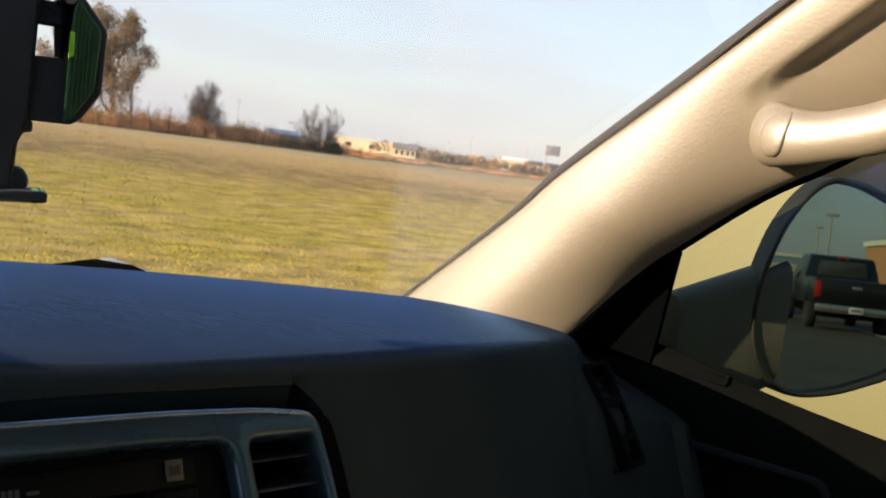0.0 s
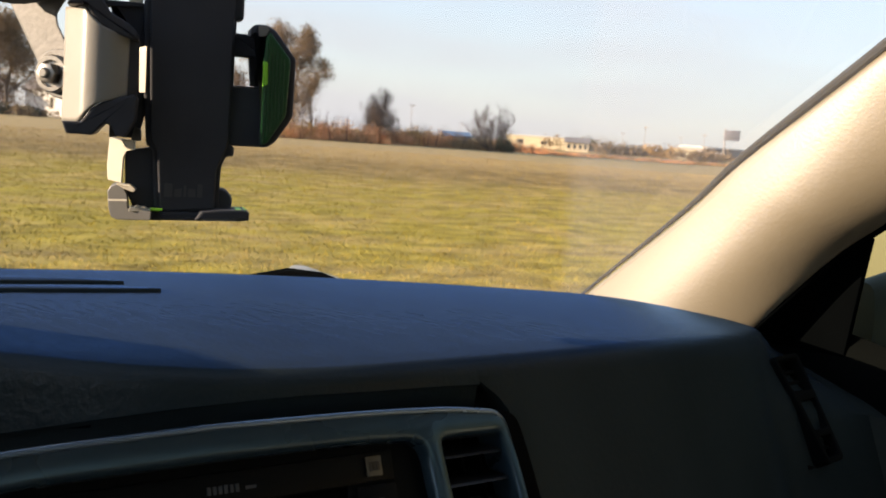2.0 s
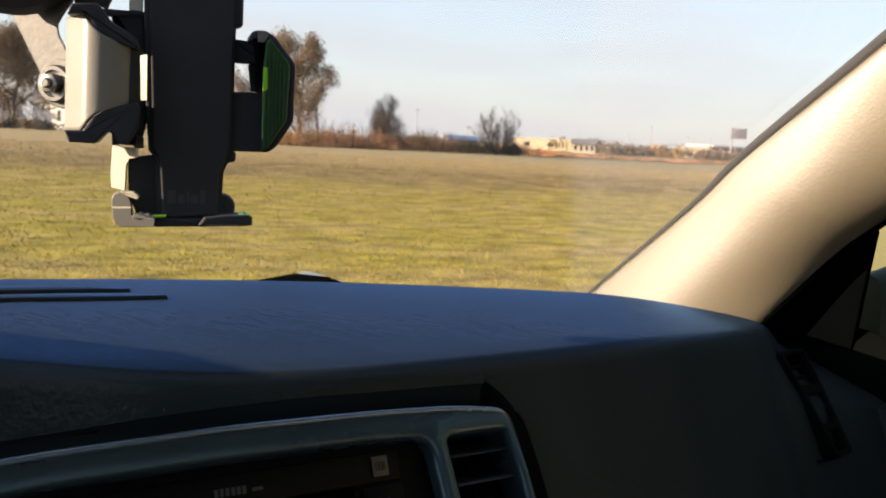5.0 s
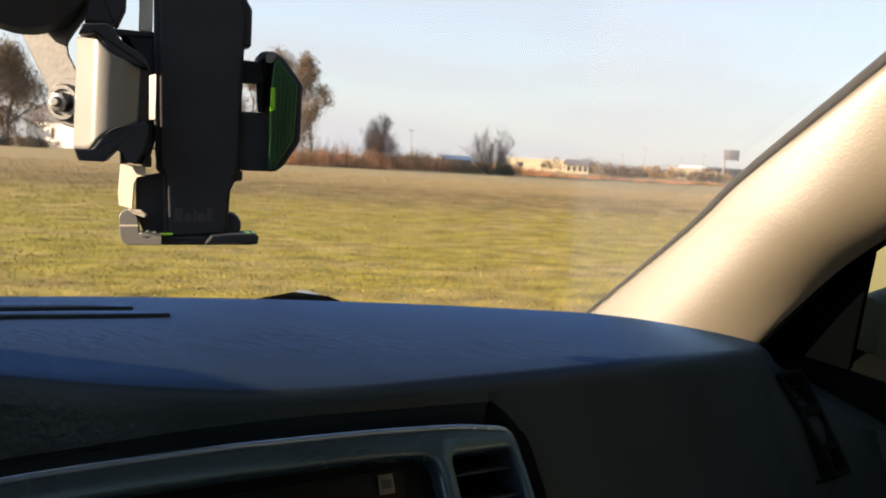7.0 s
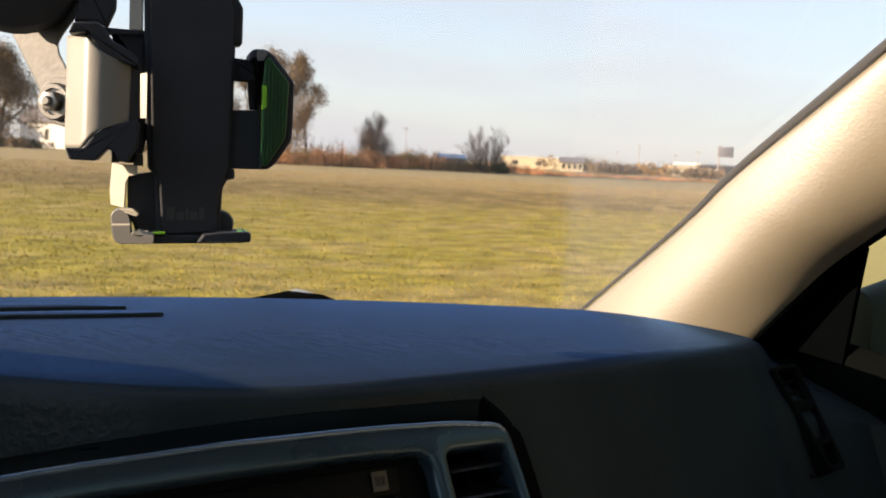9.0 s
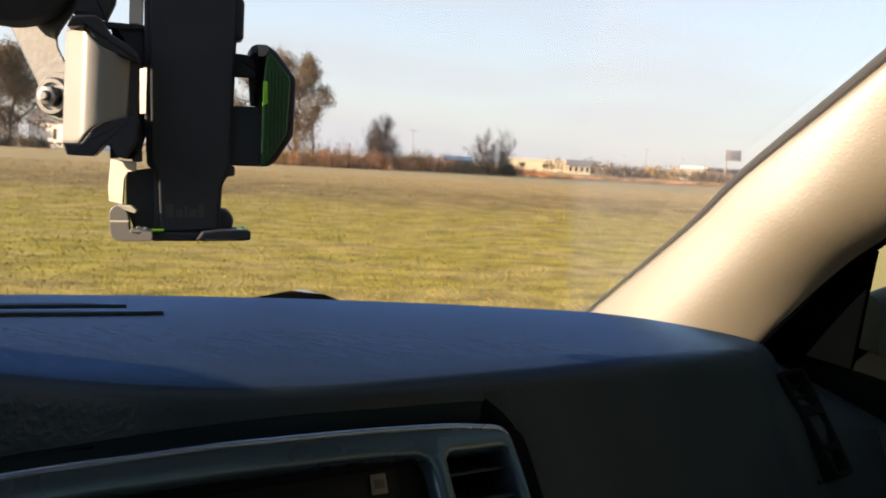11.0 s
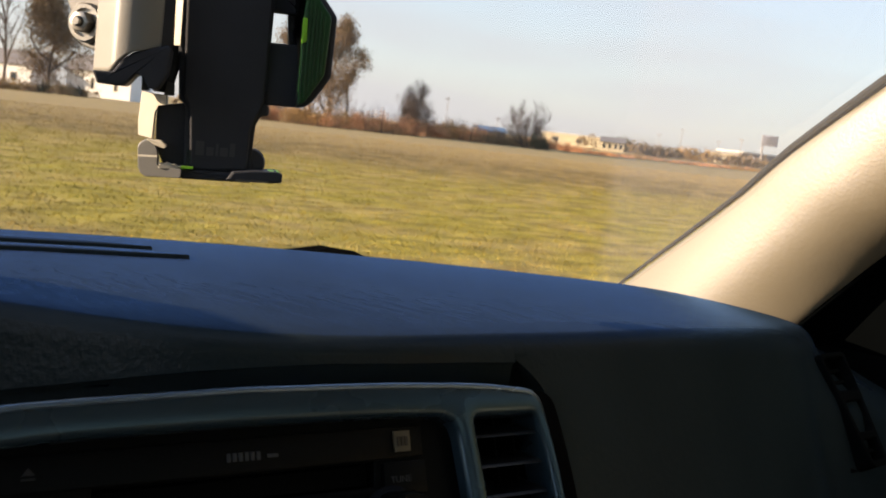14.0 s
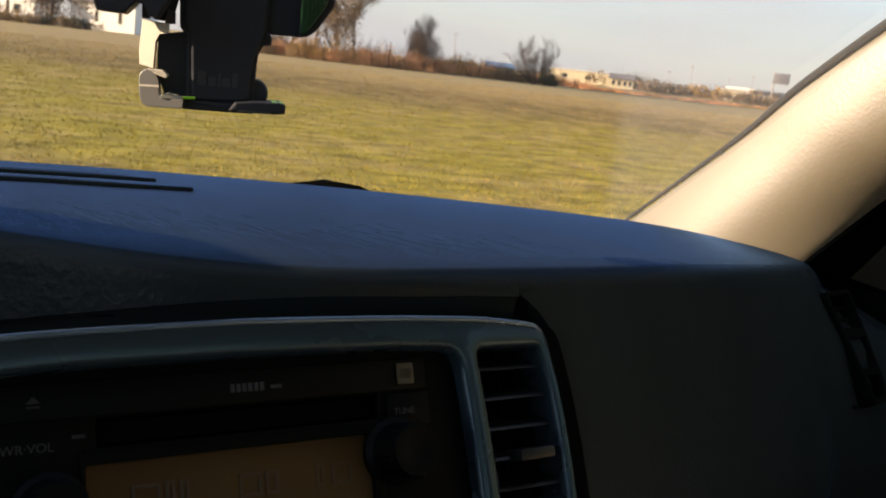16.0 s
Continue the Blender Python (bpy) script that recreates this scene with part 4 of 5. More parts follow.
foot = plate("foot", [(-45.1, -30.6), (-43.8, -27.8), (-40.6, -25.9), (-36.7, -26.6), (-33.9, -31.2), (-33.1, -39.9), (-31.1, -40.7), (-19.7, -40.5), (-19.9, -45.6), (-39.4, -47.1), (-42.7, -45.4), (-44.2, -41.4)], -0.018, 0.004, M_GREY, 0.9, 0.0005, "grey hinged foot", skew=0.5)
# pale plate that draws the highlight on the upper edge of the foot
plate("foot_knuckle", [(-40.6, -25.9), (-32.1, -25.6), (-28.5, -28.4), (-30.0, -30.2), (-36.0, -28.6)], -0.014, -0.002, M_STRIP, 0.8, 0.0008, parent=foot, skew=0.5)
plate("foot_seam", [(-44.0, -34.7), (-33.3, -33.9), (-33.3, -34.9), (-43.9, -35.7)], -0.0186, -0.0175, M_STRIP, 0, 0, parent=foot, skew=0.5)
plate("foot_teeth", [(-32.7, -40.3), (-31.7, -38.3), (-29.8, -38.8), (-28.2, -37.7), (-25.9, -38.6), (-23.7, -38.2), (-22.0, -39.5), (-20.4, -39.0), (-20.4, -40.7), (-32.3, -41.3)], -0.016, -0.006, M_STRIP, 0.2, 0.0002, "serrated pale rubber", parent=foot, skew=0.2)
plate("foot_pad", [(-20.8, -39.2), (-13.6, -38.6), (-13.6, -40.0), (-20.7, -40.6)], -0.014, 0, M_LIME, 0.3, 0.0003, "lime rubber strip", parent=foot)
plate("foot_bar", [(-20.1, -40.7), (8.9, -40.5), (9.0, -44.9), (-19.9, -46.2)], -0.012, 0.004, M_MOUNT, 0.6, 0.001)
foot2 = plate("foot", [(8.5, -38.9), (18.3, -37.5), (33.6, -36.7), (36.4, -38.0), (36.2, -42.8), (30.5, -43.6), (4.7, -44.4)], -0.022, 0.004, M_MOUNT, 0.8, 0.0012)
plate("foot_edge", [(10.5, -43.0), (28.4, -42.4), (28.5, -43.5), (9.9, -44.0)], -0.0226, -0.0215, M_GREY, 0.2, 0, parent=foot2)
plate("foot_pad", [(28.5, -36.9), (34.6, -36.7), (34.7, -38.0), (28.6, -38.2)], -0.018, 0, M_LIME, 0.3, 0.0003, "lime rubber strip", parent=foot2)
part("foot_knob", lathe_bm([(0.0070, -0.006), (0.0080, -0.004), (0.0080, 0.004), (0.006, 0.006)], 24), M_MOUNT, mount, loc=pose(0.0190, 0, -0.0334))
# the maker's mark as plain bars
for x0, x1, z0, z1 in ((-13.1, -8.3, -31.9, -23.9), (-7.1, -3.0, -31.7, -26.7), (-1.9, -0.3, -31.6, -24.5), (0.5, 5.0, -31.4, -26.4), (6.0, 9.0, -31.3, -23.5)):
    plate("maker_mark", [(x0, z0), (x1, z0), (x1, z1), (x0, z1)], -0.0109, -0.0104, M_DIMMARK, 0.8, 0)

# arm up to the windscreen
plate("arm", [(-107.7, 78.1), (-96.8, 79.7), (-84.8, 83.3), (-73.0, 87.7), (-65.1, 95.4), (-67.5, 85.6), (-74.9, 75.8), (-77.9, 70.5), (-77.0, 64.5), (-72.3, 55.8), (-66.7, 46.6), (-66.2, 24.9), (-71.6, 20.3), (-78.6, 22.0), (-84.3, 25.8), (-86.9, 31.9), (-88.9, 42.7)], 0.004, 0.01, M_ARM, 1.6, 0.001, "satin grey arm bracket", skew=0.9)
plate("pivot_cover", [(-88.0, 40.5), (-85.0, 47.0), (-79.0, 50.0), (-70.0, 49.5), (-66.0, 46.0), (-66.0, 24.0), (-72.0, 20.6), (-79.0, 22.4), (-85.0, 27.0), (-87.5, 33.0)], 0.0, 0.005, M_ARM, 2.5, 0.001, "satin grey pivot plate", skew=0.9)
hub = part("bolt_boss", lathe_bm([(0.0112, 0.006), (0.0112, -0.002), (0.0102, -0.004), (0.0080, -0.004), (0.0076, -0.002), (0.0003, -0.002)], 28), M_STEEL, mount, "steel pivot boss", loc=pose(-0.0772, 0.009, 0.0353, 0, 0, -30))
part("hex_bolt", prism_bm([(0.0062 * math.cos(radians(60 * k)), 0.0062 * math.sin(radians(60 * k))) for k in range(6)], -0.0085, -0.002, 0.0008), M_STEEL, hub)
part("bolt_tip", lathe_bm([(0.003, -0.008), (0.003, -0.0105), (0.0022, -0.0115), (0.0003, -0.0115)], 16), M_STEEL, hub)
part("swivel_housing", lathe_bm([(0.001, 0.026), (0.026, 0.024), (0.037, 0.012), (0.0398, 0.0), (0.037, -0.012), (0.024, -0.022), (0.001, -0.024)], 40), M_MOUNT, mount, "black swivel housing", loc=pose(-0.1010, 0.012, 0.1132))
plate("swivel_neck", [(-67.0, 114.7), (-44.5, 117.1), (-44.5, 92.2), (-49.3, 80.6), (-54.4, 82.8), (-67.6, 82.3), (-65.3, 92.2)], 0, 0.012, M_MOUNT, 1.5, 0.002)
part("stem", tube_bm([(-0.101, 0.012, 0.113), (-0.108, 0.03, 0.140), (-0.118, 0.06, 0.167)], [0.014, 0.012, 0.016], 14), M_MOUNT, mount)

# ---- ground ----
def field_material(name, islands):
    """Dormant turf: straw and green in drifts, greener near the lot, tan far out."""
    m = bpy.data.materials.new(name)
    m.use_nodes = True
    n, link = m.node_tree.nodes, m.node_tree.links.new
    b = n["Principled BSDF"]
    b.inputs["Roughness"].default_value, b.inputs["Specular IOR Level"].default_value = 0.9, 0.15
    geo, sep = n.new("ShaderNodeNewGeometry"), n.new("ShaderNodeSeparateXYZ")
    link(geo.outputs["Position"], sep.inputs[0])
    mp = n.new("ShaderNodeMapping")
    mp.inputs["Scale"].default_value, mp.inputs["Rotation"].default_value = (0.7, 1.0, 1.0), (0, 0, radians(35))
    link(geo.outputs["Position"], mp.inputs["Vector"])
    drift, clump, fine = (n.new("ShaderNodeTexNoise") for _ in range(3))
    for node, sc, det in ((drift, 0.22, 5), (clump, 2.2, 9), (fine, 22.0, 4)):
        node.inputs["Scale"].default_value, node.inputs["Detail"].default_value = sc, det
        link(mp.outputs[0] if node is not fine else geo.outputs["Position"], node.inputs["Vector"])
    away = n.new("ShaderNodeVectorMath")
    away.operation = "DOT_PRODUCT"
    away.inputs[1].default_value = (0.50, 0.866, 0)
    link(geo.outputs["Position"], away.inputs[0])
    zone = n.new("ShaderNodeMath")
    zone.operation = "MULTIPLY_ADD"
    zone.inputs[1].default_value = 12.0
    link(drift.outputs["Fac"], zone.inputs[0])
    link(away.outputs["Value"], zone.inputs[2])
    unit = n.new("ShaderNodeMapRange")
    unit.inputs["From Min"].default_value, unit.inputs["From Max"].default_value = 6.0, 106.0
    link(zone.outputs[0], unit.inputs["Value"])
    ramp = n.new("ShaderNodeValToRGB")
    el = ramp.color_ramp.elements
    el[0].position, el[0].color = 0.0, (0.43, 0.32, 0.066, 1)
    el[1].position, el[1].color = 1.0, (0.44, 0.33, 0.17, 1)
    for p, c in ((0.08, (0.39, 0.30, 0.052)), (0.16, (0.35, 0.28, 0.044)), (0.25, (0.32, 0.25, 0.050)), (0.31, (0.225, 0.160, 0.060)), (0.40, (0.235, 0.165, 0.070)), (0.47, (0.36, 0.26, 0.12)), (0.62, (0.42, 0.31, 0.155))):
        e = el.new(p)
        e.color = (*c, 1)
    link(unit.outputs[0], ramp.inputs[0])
    tone = n.new("ShaderNodeMapRange")
    tone.inputs["From Min"].default_value, tone.inputs["From Max"].default_value = 0.3, 0.72
    tone.inputs["To Min"].default_value, tone.inputs["To Max"].default_value = 0.5, 1.42
    clump.inputs["Roughness"].default_value = 0.62
    link(clump.outputs["Fac"], tone.inputs["Value"])
    tone2 = n.new("ShaderNodeMapRange")
    tone2.inputs["To Min"].default_value, tone2.inputs["To Max"].default_value = (0.75, 1.4) if islands else (0.5, 1.5)
    link(geo.outputs["Random Per Island"] if islands else fine.outputs["Fac"], tone2.inputs["Value"])
    mul = n.new("ShaderNodeMath")
    mul.operation = "MULTIPLY"
    link(tone.outputs[0], mul.inputs[0])
    link(tone2.outputs[0], mul.inputs[1])
    mixc = n.new("ShaderNodeMix")
    mixc.data_type, mixc.blend_type = "RGBA", "MULTIPLY"
    mixc.inputs["Factor"].default_value = 1.0
    # dead straw patches among the green
    straw, patch, patch_r = n.new("ShaderNodeMix"), n.new("ShaderNodeTexNoise"), n.new("ShaderNodeMapRange")
    straw.data_type = "RGBA"
    patch.inputs["Scale"].default_value, patch.inputs["Detail"].default_value = 0.6, 8
    patch.inputs["Roughness"].default_value = 0.65
    link(geo.outputs["Position"], patch.inputs["Vector"])
    patch_r.inputs["From Min"].default_value, patch_r.inputs["From Max"].default_value, patch_r.inputs["To Max"].default_value = 0.44, 0.62, 0.75
    link(patch.outputs["Fac"], patch_r.inputs["Value"])
    link(patch_r.outputs[0], straw.inputs["Factor"])
    link(ramp.outputs[0], straw.inputs["A"])
    straw.inputs["B"].default_value = (0.43, 0.31, 0.11, 1)
    link(straw.outputs["Result"], mixc.inputs["A"])
    link(mul.outputs[0], mixc.inputs["B"])
    link(mixc.outputs["Result"], b.inputs["Base Color"])
    bp = n.new("ShaderNodeBump")
    bp.inputs["Strength"].default_value, bp.inputs["Distance"].default_value = 0.7, 0.05
    link(fine.outputs["Fac"], bp.inputs["Height"])
    if not islands:
        link(bp.outputs[0], b.inputs["Normal"])
    return m


M_FIELD = field_material("field_turf", False)
M_BLADES = field_material("grass_blades", True)
M_ASPHALT = material("asphalt", (0.075, 0.065, 0.052), 0.9, var=0.25, scale=0.8, bump=0.5, bump_scale=60)
EYE_X = -0.14


def polar(azimuth, dist, z=0.0):
    a = radians(azimuth)
    return (EYE_X + dist * math.sin(a), dist * math.cos(a), z)


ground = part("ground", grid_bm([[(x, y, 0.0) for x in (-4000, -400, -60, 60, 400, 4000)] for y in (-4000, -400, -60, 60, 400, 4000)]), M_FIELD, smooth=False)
tagged(ground, "dry mown field of yellow-green winter grass", "field", kind="structure")
lot = part("pavement", box_bm(-70, 70, -110, 4.2, -0.2, 0.012), M_ASPHALT, smooth=False)
tagged(lot, "worn asphalt parking lot", "parking lot", kind="structure")
kerb = part("kerb", box_bm(-70, 70, 4.2, 4.35, -0.2, 0.13, 0.02), material("kerb_concrete", (0.34, 0.32, 0.29), 0.9, bump=0.4), smooth=False)
tagged(kerb, "pale concrete kerb at the edge of the lot", "kerb", kind="structure")

rng = np.random.default_rng(5)
N = 70000
dist = 6.5 + 60 * rng.random(N) ** 1.7
azim = np.radians(-2 + 60 * rng.random(N))
gx, gy = EYE_X + dist * np.sin(azim), dist * np.cos(azim)
keep = gy > 4.5
gx, gy, dist = gx[keep], gy[keep], dist[keep]
verts, faces = [], []
turn = rng.random(len(gx)) * math.tau
tall = (0.010 + 0.020 * rng.random(len(gx)) ** 3) * (1 + dist / 60)
lean = rng.normal(0, 0.6, (len(gx), 3))
for k in range(3):
    a = turn + k * 2.1
    w = 0.004 + 0.0005 * dist
    dx, dy = np.cos(a), np.sin(a)
    base = np.stack([gx + dx * 0.02, gy + dy * 0.02], 1)
    tip = base + np.stack([dx, dy], 1) * (tall * (0.4 + 0.5 * lean[:, k] ** 2))[:, None]
    q = np.stack([np.column_stack([base[:, 0] - dy * w, base[:, 1] + dx * w, np.zeros(len(gx)) - 0.004]),
                  np.column_stack([base[:, 0] + dy * w, base[:, 1] - dx * w, np.zeros(len(gx)) - 0.004]),
                  np.column_stack([tip[:, 0], tip[:, 1], tall * (0.7 + 0.3 * rng.random(len(gx)))])], 1)
    verts.append(q.reshape(-1, 3))
verts = np.concatenate(verts)
me = bpy.data.meshes.new("grass")
me.from_pydata(verts.tolist(), [], np.arange(len(verts)).reshape(-1, 3).tolist())
me.materials.append(M_BLADES)
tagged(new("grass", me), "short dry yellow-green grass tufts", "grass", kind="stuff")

# ---- trees and brush ----
M_BARK = material("bark", (0.10, 0.075, 0.06), 0.9, bump=0.5, bump_scale=30)
M_TWIG = material("grey_twigs", (0.12, 0.09, 0.075), 0.9, bump=0)
M_LEAF = material("dull_leaves", (0.16, 0.115, 0.065), 0.8, second=(0.23, 0.145, 0.075), bump=0, islands=True)
M_RUST = material("rust_leaves", (0.66, 0.29, 0.13), 0.85, second=(0.66, 0.40, 0.21), bump=0, islands=True)
M_GOLD = material("gold_leaves", (0.34, 0.19, 0.06), 0.85, second=(0.45, 0.28, 0.10), bump=0, islands=True)
M_CONIFER = material("evergreen", (0.045, 0.055, 0.035), 0.85, second=(0.085, 0.075, 0.05), bump=0, islands=True)
M_STRAWBRUSH = material("straw_brush", (0.36, 0.26, 0.14), 0.9, second=(0.28, 0.17, 0.09), bump=0, islands=True)


def leaf_mesh(points, size, r, name):
    """Many small leaf blades about the points."""
    pts = np.asarray(points)
    n = len(pts)
    d1 = r.normal(0, 1, (n, 3))
    d1 /= np.linalg.norm(d1, axis=1)[:, None]
    d2 = np.cross(d1, r.normal(0, 1, (n, 3)))
    d2 /= np.linalg.norm(d2, axis=1)[:, None]
    s = (size * (0.5 + r.random(n)))[:, None]
    q = np.stack([pts - d1 * s, pts + d2 * s * 0.5, pts + d1 * s, pts - d2 * s * 0.5], 1).reshape(-1, 3)
    me = bpy.data.meshes.new(name)
    me.from_pydata(q.tolist(), [], np.arange(len(q)).reshape(-1, 4).tolist())
    return me


def wood(height, seed, stems=1, levels=4, spread=0.55, girth=0.02, kids=4, upward=0.35, first=0.3):
    """Trunk and limbs as tapered bars. Gives two point lists for meshes (limbs, twigs) and the twig ends."""
    r = random.Random(seed)
    limbs, twigs, ends = bmesh.new(), bmesh.new(), []

    def grow(p, d, length, rad, level):
        pts, q, dd = [p.copy()], p.copy(), d.copy()
        for _ in range(3):
            dd = (dd + Vector((r.gauss(0, 0.13), r.gauss(0, 0.13), r.gauss(0.04, 0.08)))).normalized()
            q = q + dd * length / 3
            pts.append(q.copy())
        thin = level >= 2
        tube_bm(pts, [rad, rad * 0.8, rad * 0.6, rad * 0.35], 3 if thin else 7, bm=twigs if thin else limbs, caps=False)
        if level >= levels:
            ends.append(pts[-1])
            ends.append(pts[-2])
            return
        for k in range(kids + (1 if level == 0 else 0)):
            f = (first if level == 0 else 0.25) + (1 - (first if level == 0 else 0.25)) * (k + r.random() * 0.7) / kids
            f = min(f, 0.98)
            i = min(2, int(f * 3))
            base = pts[i].lerp(pts[i + 1], f * 3 - i)
            side = Vector((r.gauss(0, 1), r.gauss(0, 1), r.gauss(0, 0.4))).normalized()
            nd = (dd * (1 - spread) + side * spread + Vector((0, 0, upward))).normalized()
            grow(base, nd, length * (0.48 + 0.2 * r.random()) * (1.1 - 0.35 * f), rad * 0.5, level + 1)

    for s in range(stems):
        a = r.random() * math.tau
        off = Vector((math.cos(a), math.sin(a), 0)) * (0.0 if stems == 1 else height * 0.06 * r.random())
        tip = 0.75 * r.random() ** 0.8
        lean = Vector((math.cos(a) * tip, math.sin(a) * tip, 1)) if stems > 1 else Vector((r.gauss(0, 0.04), r.gauss(0, 0.04), 1))
        grow(off, lean.normalized(), height * (0.72 if stems == 1 else 0.80 - 0.55 * tip), height * girth, 0)
    return limbs, twigs, ends


def settle(limbs, twigs, ends, shape):
    """Draws the branches into an outline given as (height, half width) pairs."""
    top = max(v.co.z for v in twigs.verts)
    goal = shape[-1][0]
    reach = {}
    for v in twigs.verts:
        reach.setdefault(int(v.co.z / top * 10), []).append(math.hypot(v.co.x, v.co.y))
    wide = [(0.0, 1.0)]
    for k in range(11):
        rr = sorted(reach.get(k, [0.3]))
        wide.append(((k + 0.5) * top / 10, max(0.3, rr[int(len(rr) * 0.90)])))

    def fit(p):
        z = p.z * goal / top
        f = curve_at(shape, z) / curve_at(wide, p.z)
        f = f * min(1.0, p.z / (0.10 * top)) + min(1.0, f) * max(0.0, 1 - p.z / (0.10 * top))
        return Vector((p.x * f, p.y * f, z))

    for bm in (limbs, twigs):
        for v in bm.verts:
            v.co = fit(v.co)
    return [fit(e) for e in ends]


def tree(name, label, azimuth, dist, height, seed, leaf=None, leaf_size=0.18, leaf_per=4, scatter=0.35, shape=None, **kw):
    t = thing(name, label, "tree" if name == "tree" else "shrub", pose(*polar(azimuth, dist)))
    limbs, twigs, ends = wood(height, seed, **kw)
    if shape:
        ends = settle(limbs, twigs, ends, shape)
    part("trunk", limbs, M_BARK, t)
    part("twigs", twigs, M_TWIG, t, smooth=False)
    if leaf:
        r = np.random.default_rng(seed)
        e = np.array([tuple(v) for v in ends])
        e = np.repeat(e, leaf_per, 0) + r.normal(0, scatter, (len(e) * leaf_per, 3))
        e[:, 2] = np.maximum(e[:, 2], 0.15)
        me = leaf_mesh(e, leaf_size, r, "crown")
        me.materials.append(leaf)
        new("crown", me).parent = t
    return t


tree("tree", "tall half-bare tree with dull brown leaves", 24.9, 100, 11.4, 3, M_LEAF, 0.085, 3, 0.32, shape=[(0, 0.6), (1.5, 2.2), (4, 3.0), (6.5, 2.8), (9, 2.0), (11.3, 0.7)], levels=4, kids=6, spread=0.48, girth=0.016, first=0.06, upward=0.2)
tree("tree", "tall half-bare tree with dull brown leaves", 23.6, 104, 11.6, 8, M_LEAF, 0.09, 4, 0.38, shape=[(0, 0.6), (1.5, 2.0), (4, 3.2), (7, 3.2), (10, 2.4), (11.9, 1.0)], levels=4, kids=6, spread=0.6, girth=0.016, first=0.05, upward=0.2)
tree("tree", "thin half-bare tree beside a taller one", 25.9, 98, 8.6, 21, M_LEAF, 0.08, 2, 0.30, shape=[(0, 0.5), (1.5, 1.8), (4, 2.4), (6.5, 2.0), (8.6, 0.8)], levels=4, kids=6, spread=0.65, girth=0.012, first=0.05, upward=0.15)
tree("tree", "tall tree with dull brown leaves behind others", 22.2, 108, 10.5, 52, M_LEAF, 0.10, 4, 0.42, shape=[(0, 0.6), (1.5, 2.4), (4, 3.4), (7, 3.0), (9, 2.0), (10.4, 0.8)], levels=4, kids=6, spread=0.55, girth=0.016, first=0.05, upward=0.2)
tree("shrub", "leafless many-stemmed grey bush", 29.75, 104, 5.4, 14, None, shape=[(0, 1.2), (1.2, 1.9), (2.8, 2.05), (4.2, 1.6), (5.5, 1.0), (6.5, 0.3)], stems=20, levels=4, kids=6, spread=0.46, girth=0.0055, upward=0.34, first=0.03)
tree("shrub", "leafless spreading grey thorn bush", 36.35, 108, 4.6, 27, None, shape=[(0, 1.2), (1.2, 2.0), (2.8, 2.6), (4.2, 2.2), (5.2, 1.3), (5.7, 0.4)], stems=18, levels=4, kids=5, spread=0.42, girth=0.0055, upward=0.32, first=0.06)
tree("tree", "broad brown-leaved tree before a white house", 9.5, 138, 12.4, 31, M_LEAF, 0.13, 8, 0.75, shape=[(0, 0.8), (1.5, 4.0), (4, 5.0), (7, 4.6), (10, 3.0), (12.4, 0.8)], levels=4, kids=6, spread=0.6, girth=0.018, first=0.03, upward=0.15)
tree("tree", "tall leafless tree behind a garden", 7.3, 150, 14.5, 37, None, levels=4, kids=5, spread=0.5, girth=0.018, first=0.2)
tree("tree", "tall leafless tree behind a garden", 6.0, 140, 11.5, 41, M_GOLD, 0.22, 2, 0.5, levels=4, kids=4, spread=0.55, girth=0.018, first=0.2)


def bush(name, label, azimuth, dist, w, h, mat, seed, n=900, size=0.11, category="shrub"):
    """A low mound of leaves on thin stems with a ragged top."""
    r = np.random.default_rng(seed)
    b = thing(name, label, category, pose(*polar(azimuth, dist), 0, 0, -azimuth))
    lumps = [(r.normal(0, w * 0.22), r.normal(0, w * 0.15), h * (0.35 + 0.5 * r.random()), w * (0.14 + 0.14 * r.random())) for _ in range(9)]
    pts = []
    for lx, ly, lz, lr in lumps:
        k = n // 9
        d = r.normal(0, 1, (k, 3))
        d /= np.linalg.norm(d, axis=1)[:, None]
        d *= (lr * (0.55 + 0.5 * r.random(k)))[:, None]
        p = d + np.array([lx, ly, 0])
        p[:, 2] = np.abs(p[:, 2]) * lz / max(lr, 0.1) * 0.9 + r.random(k) * lz * 0.3
        pts.append(p)
    me = leaf_mesh(np.concatenate(pts), size, r, "crown")
    me.materials.append(mat)
    new("crown", me).parent = b
    bm = bmesh.new()
    rr = random.Random(seed)
    for _ in range(16):
        x, y = rr.gauss(0, w * 0.2), rr.gauss(0, w * 0.12)
        tube_bm([(x, y, 0), (x * 1.2 + rr.gauss(0, 0.1), y * 1.2, h * 0.5), (x * 1.5 + rr.gauss(0, 0.2), y * 1.3, h * (0.8 + 0.35 * rr.random()))], [0.03, 0.02, 0.006], 4, bm=bm, caps=False)
    tagged(part("stems", bm, M_TWIG, b, smooth=False), kind="stuff")
    return b


r = random.Random(77)
a = 19.5
while a < 53.0:
    d = curve_at([(19, 100), (26, 98), (30, 100), (37, 116), (45, 122), (53, 130)], a) + r.uniform(-2, 5)
    hh = 2.5 if a < 28 else (2.15 if a < 34 else (1.65 if a < 38 else (1.1 if a < 39.6 else 0.5)))
    mat = M_RUST if r.random() < 0.66 else (M_STRAWBRUSH if r.random() < 0.6 else M_GOLD)
    ob = bush("shrub", {"rust_leaves": "rust-brown dry brush along the field edge", "straw_brush": "straw-coloured dry brush along the field edge", "gold_leaves": "golden dry brush along the field edge"}[mat.name],
              a, d, r.uniform(2.6, 4.2), hh * r.uniform(0.65, 1.2), mat, int(a * 100), n=1500, size=0.075)
    ob["group"] = "brush at the field edge"
    a += r.uniform(0.34, 0.62)
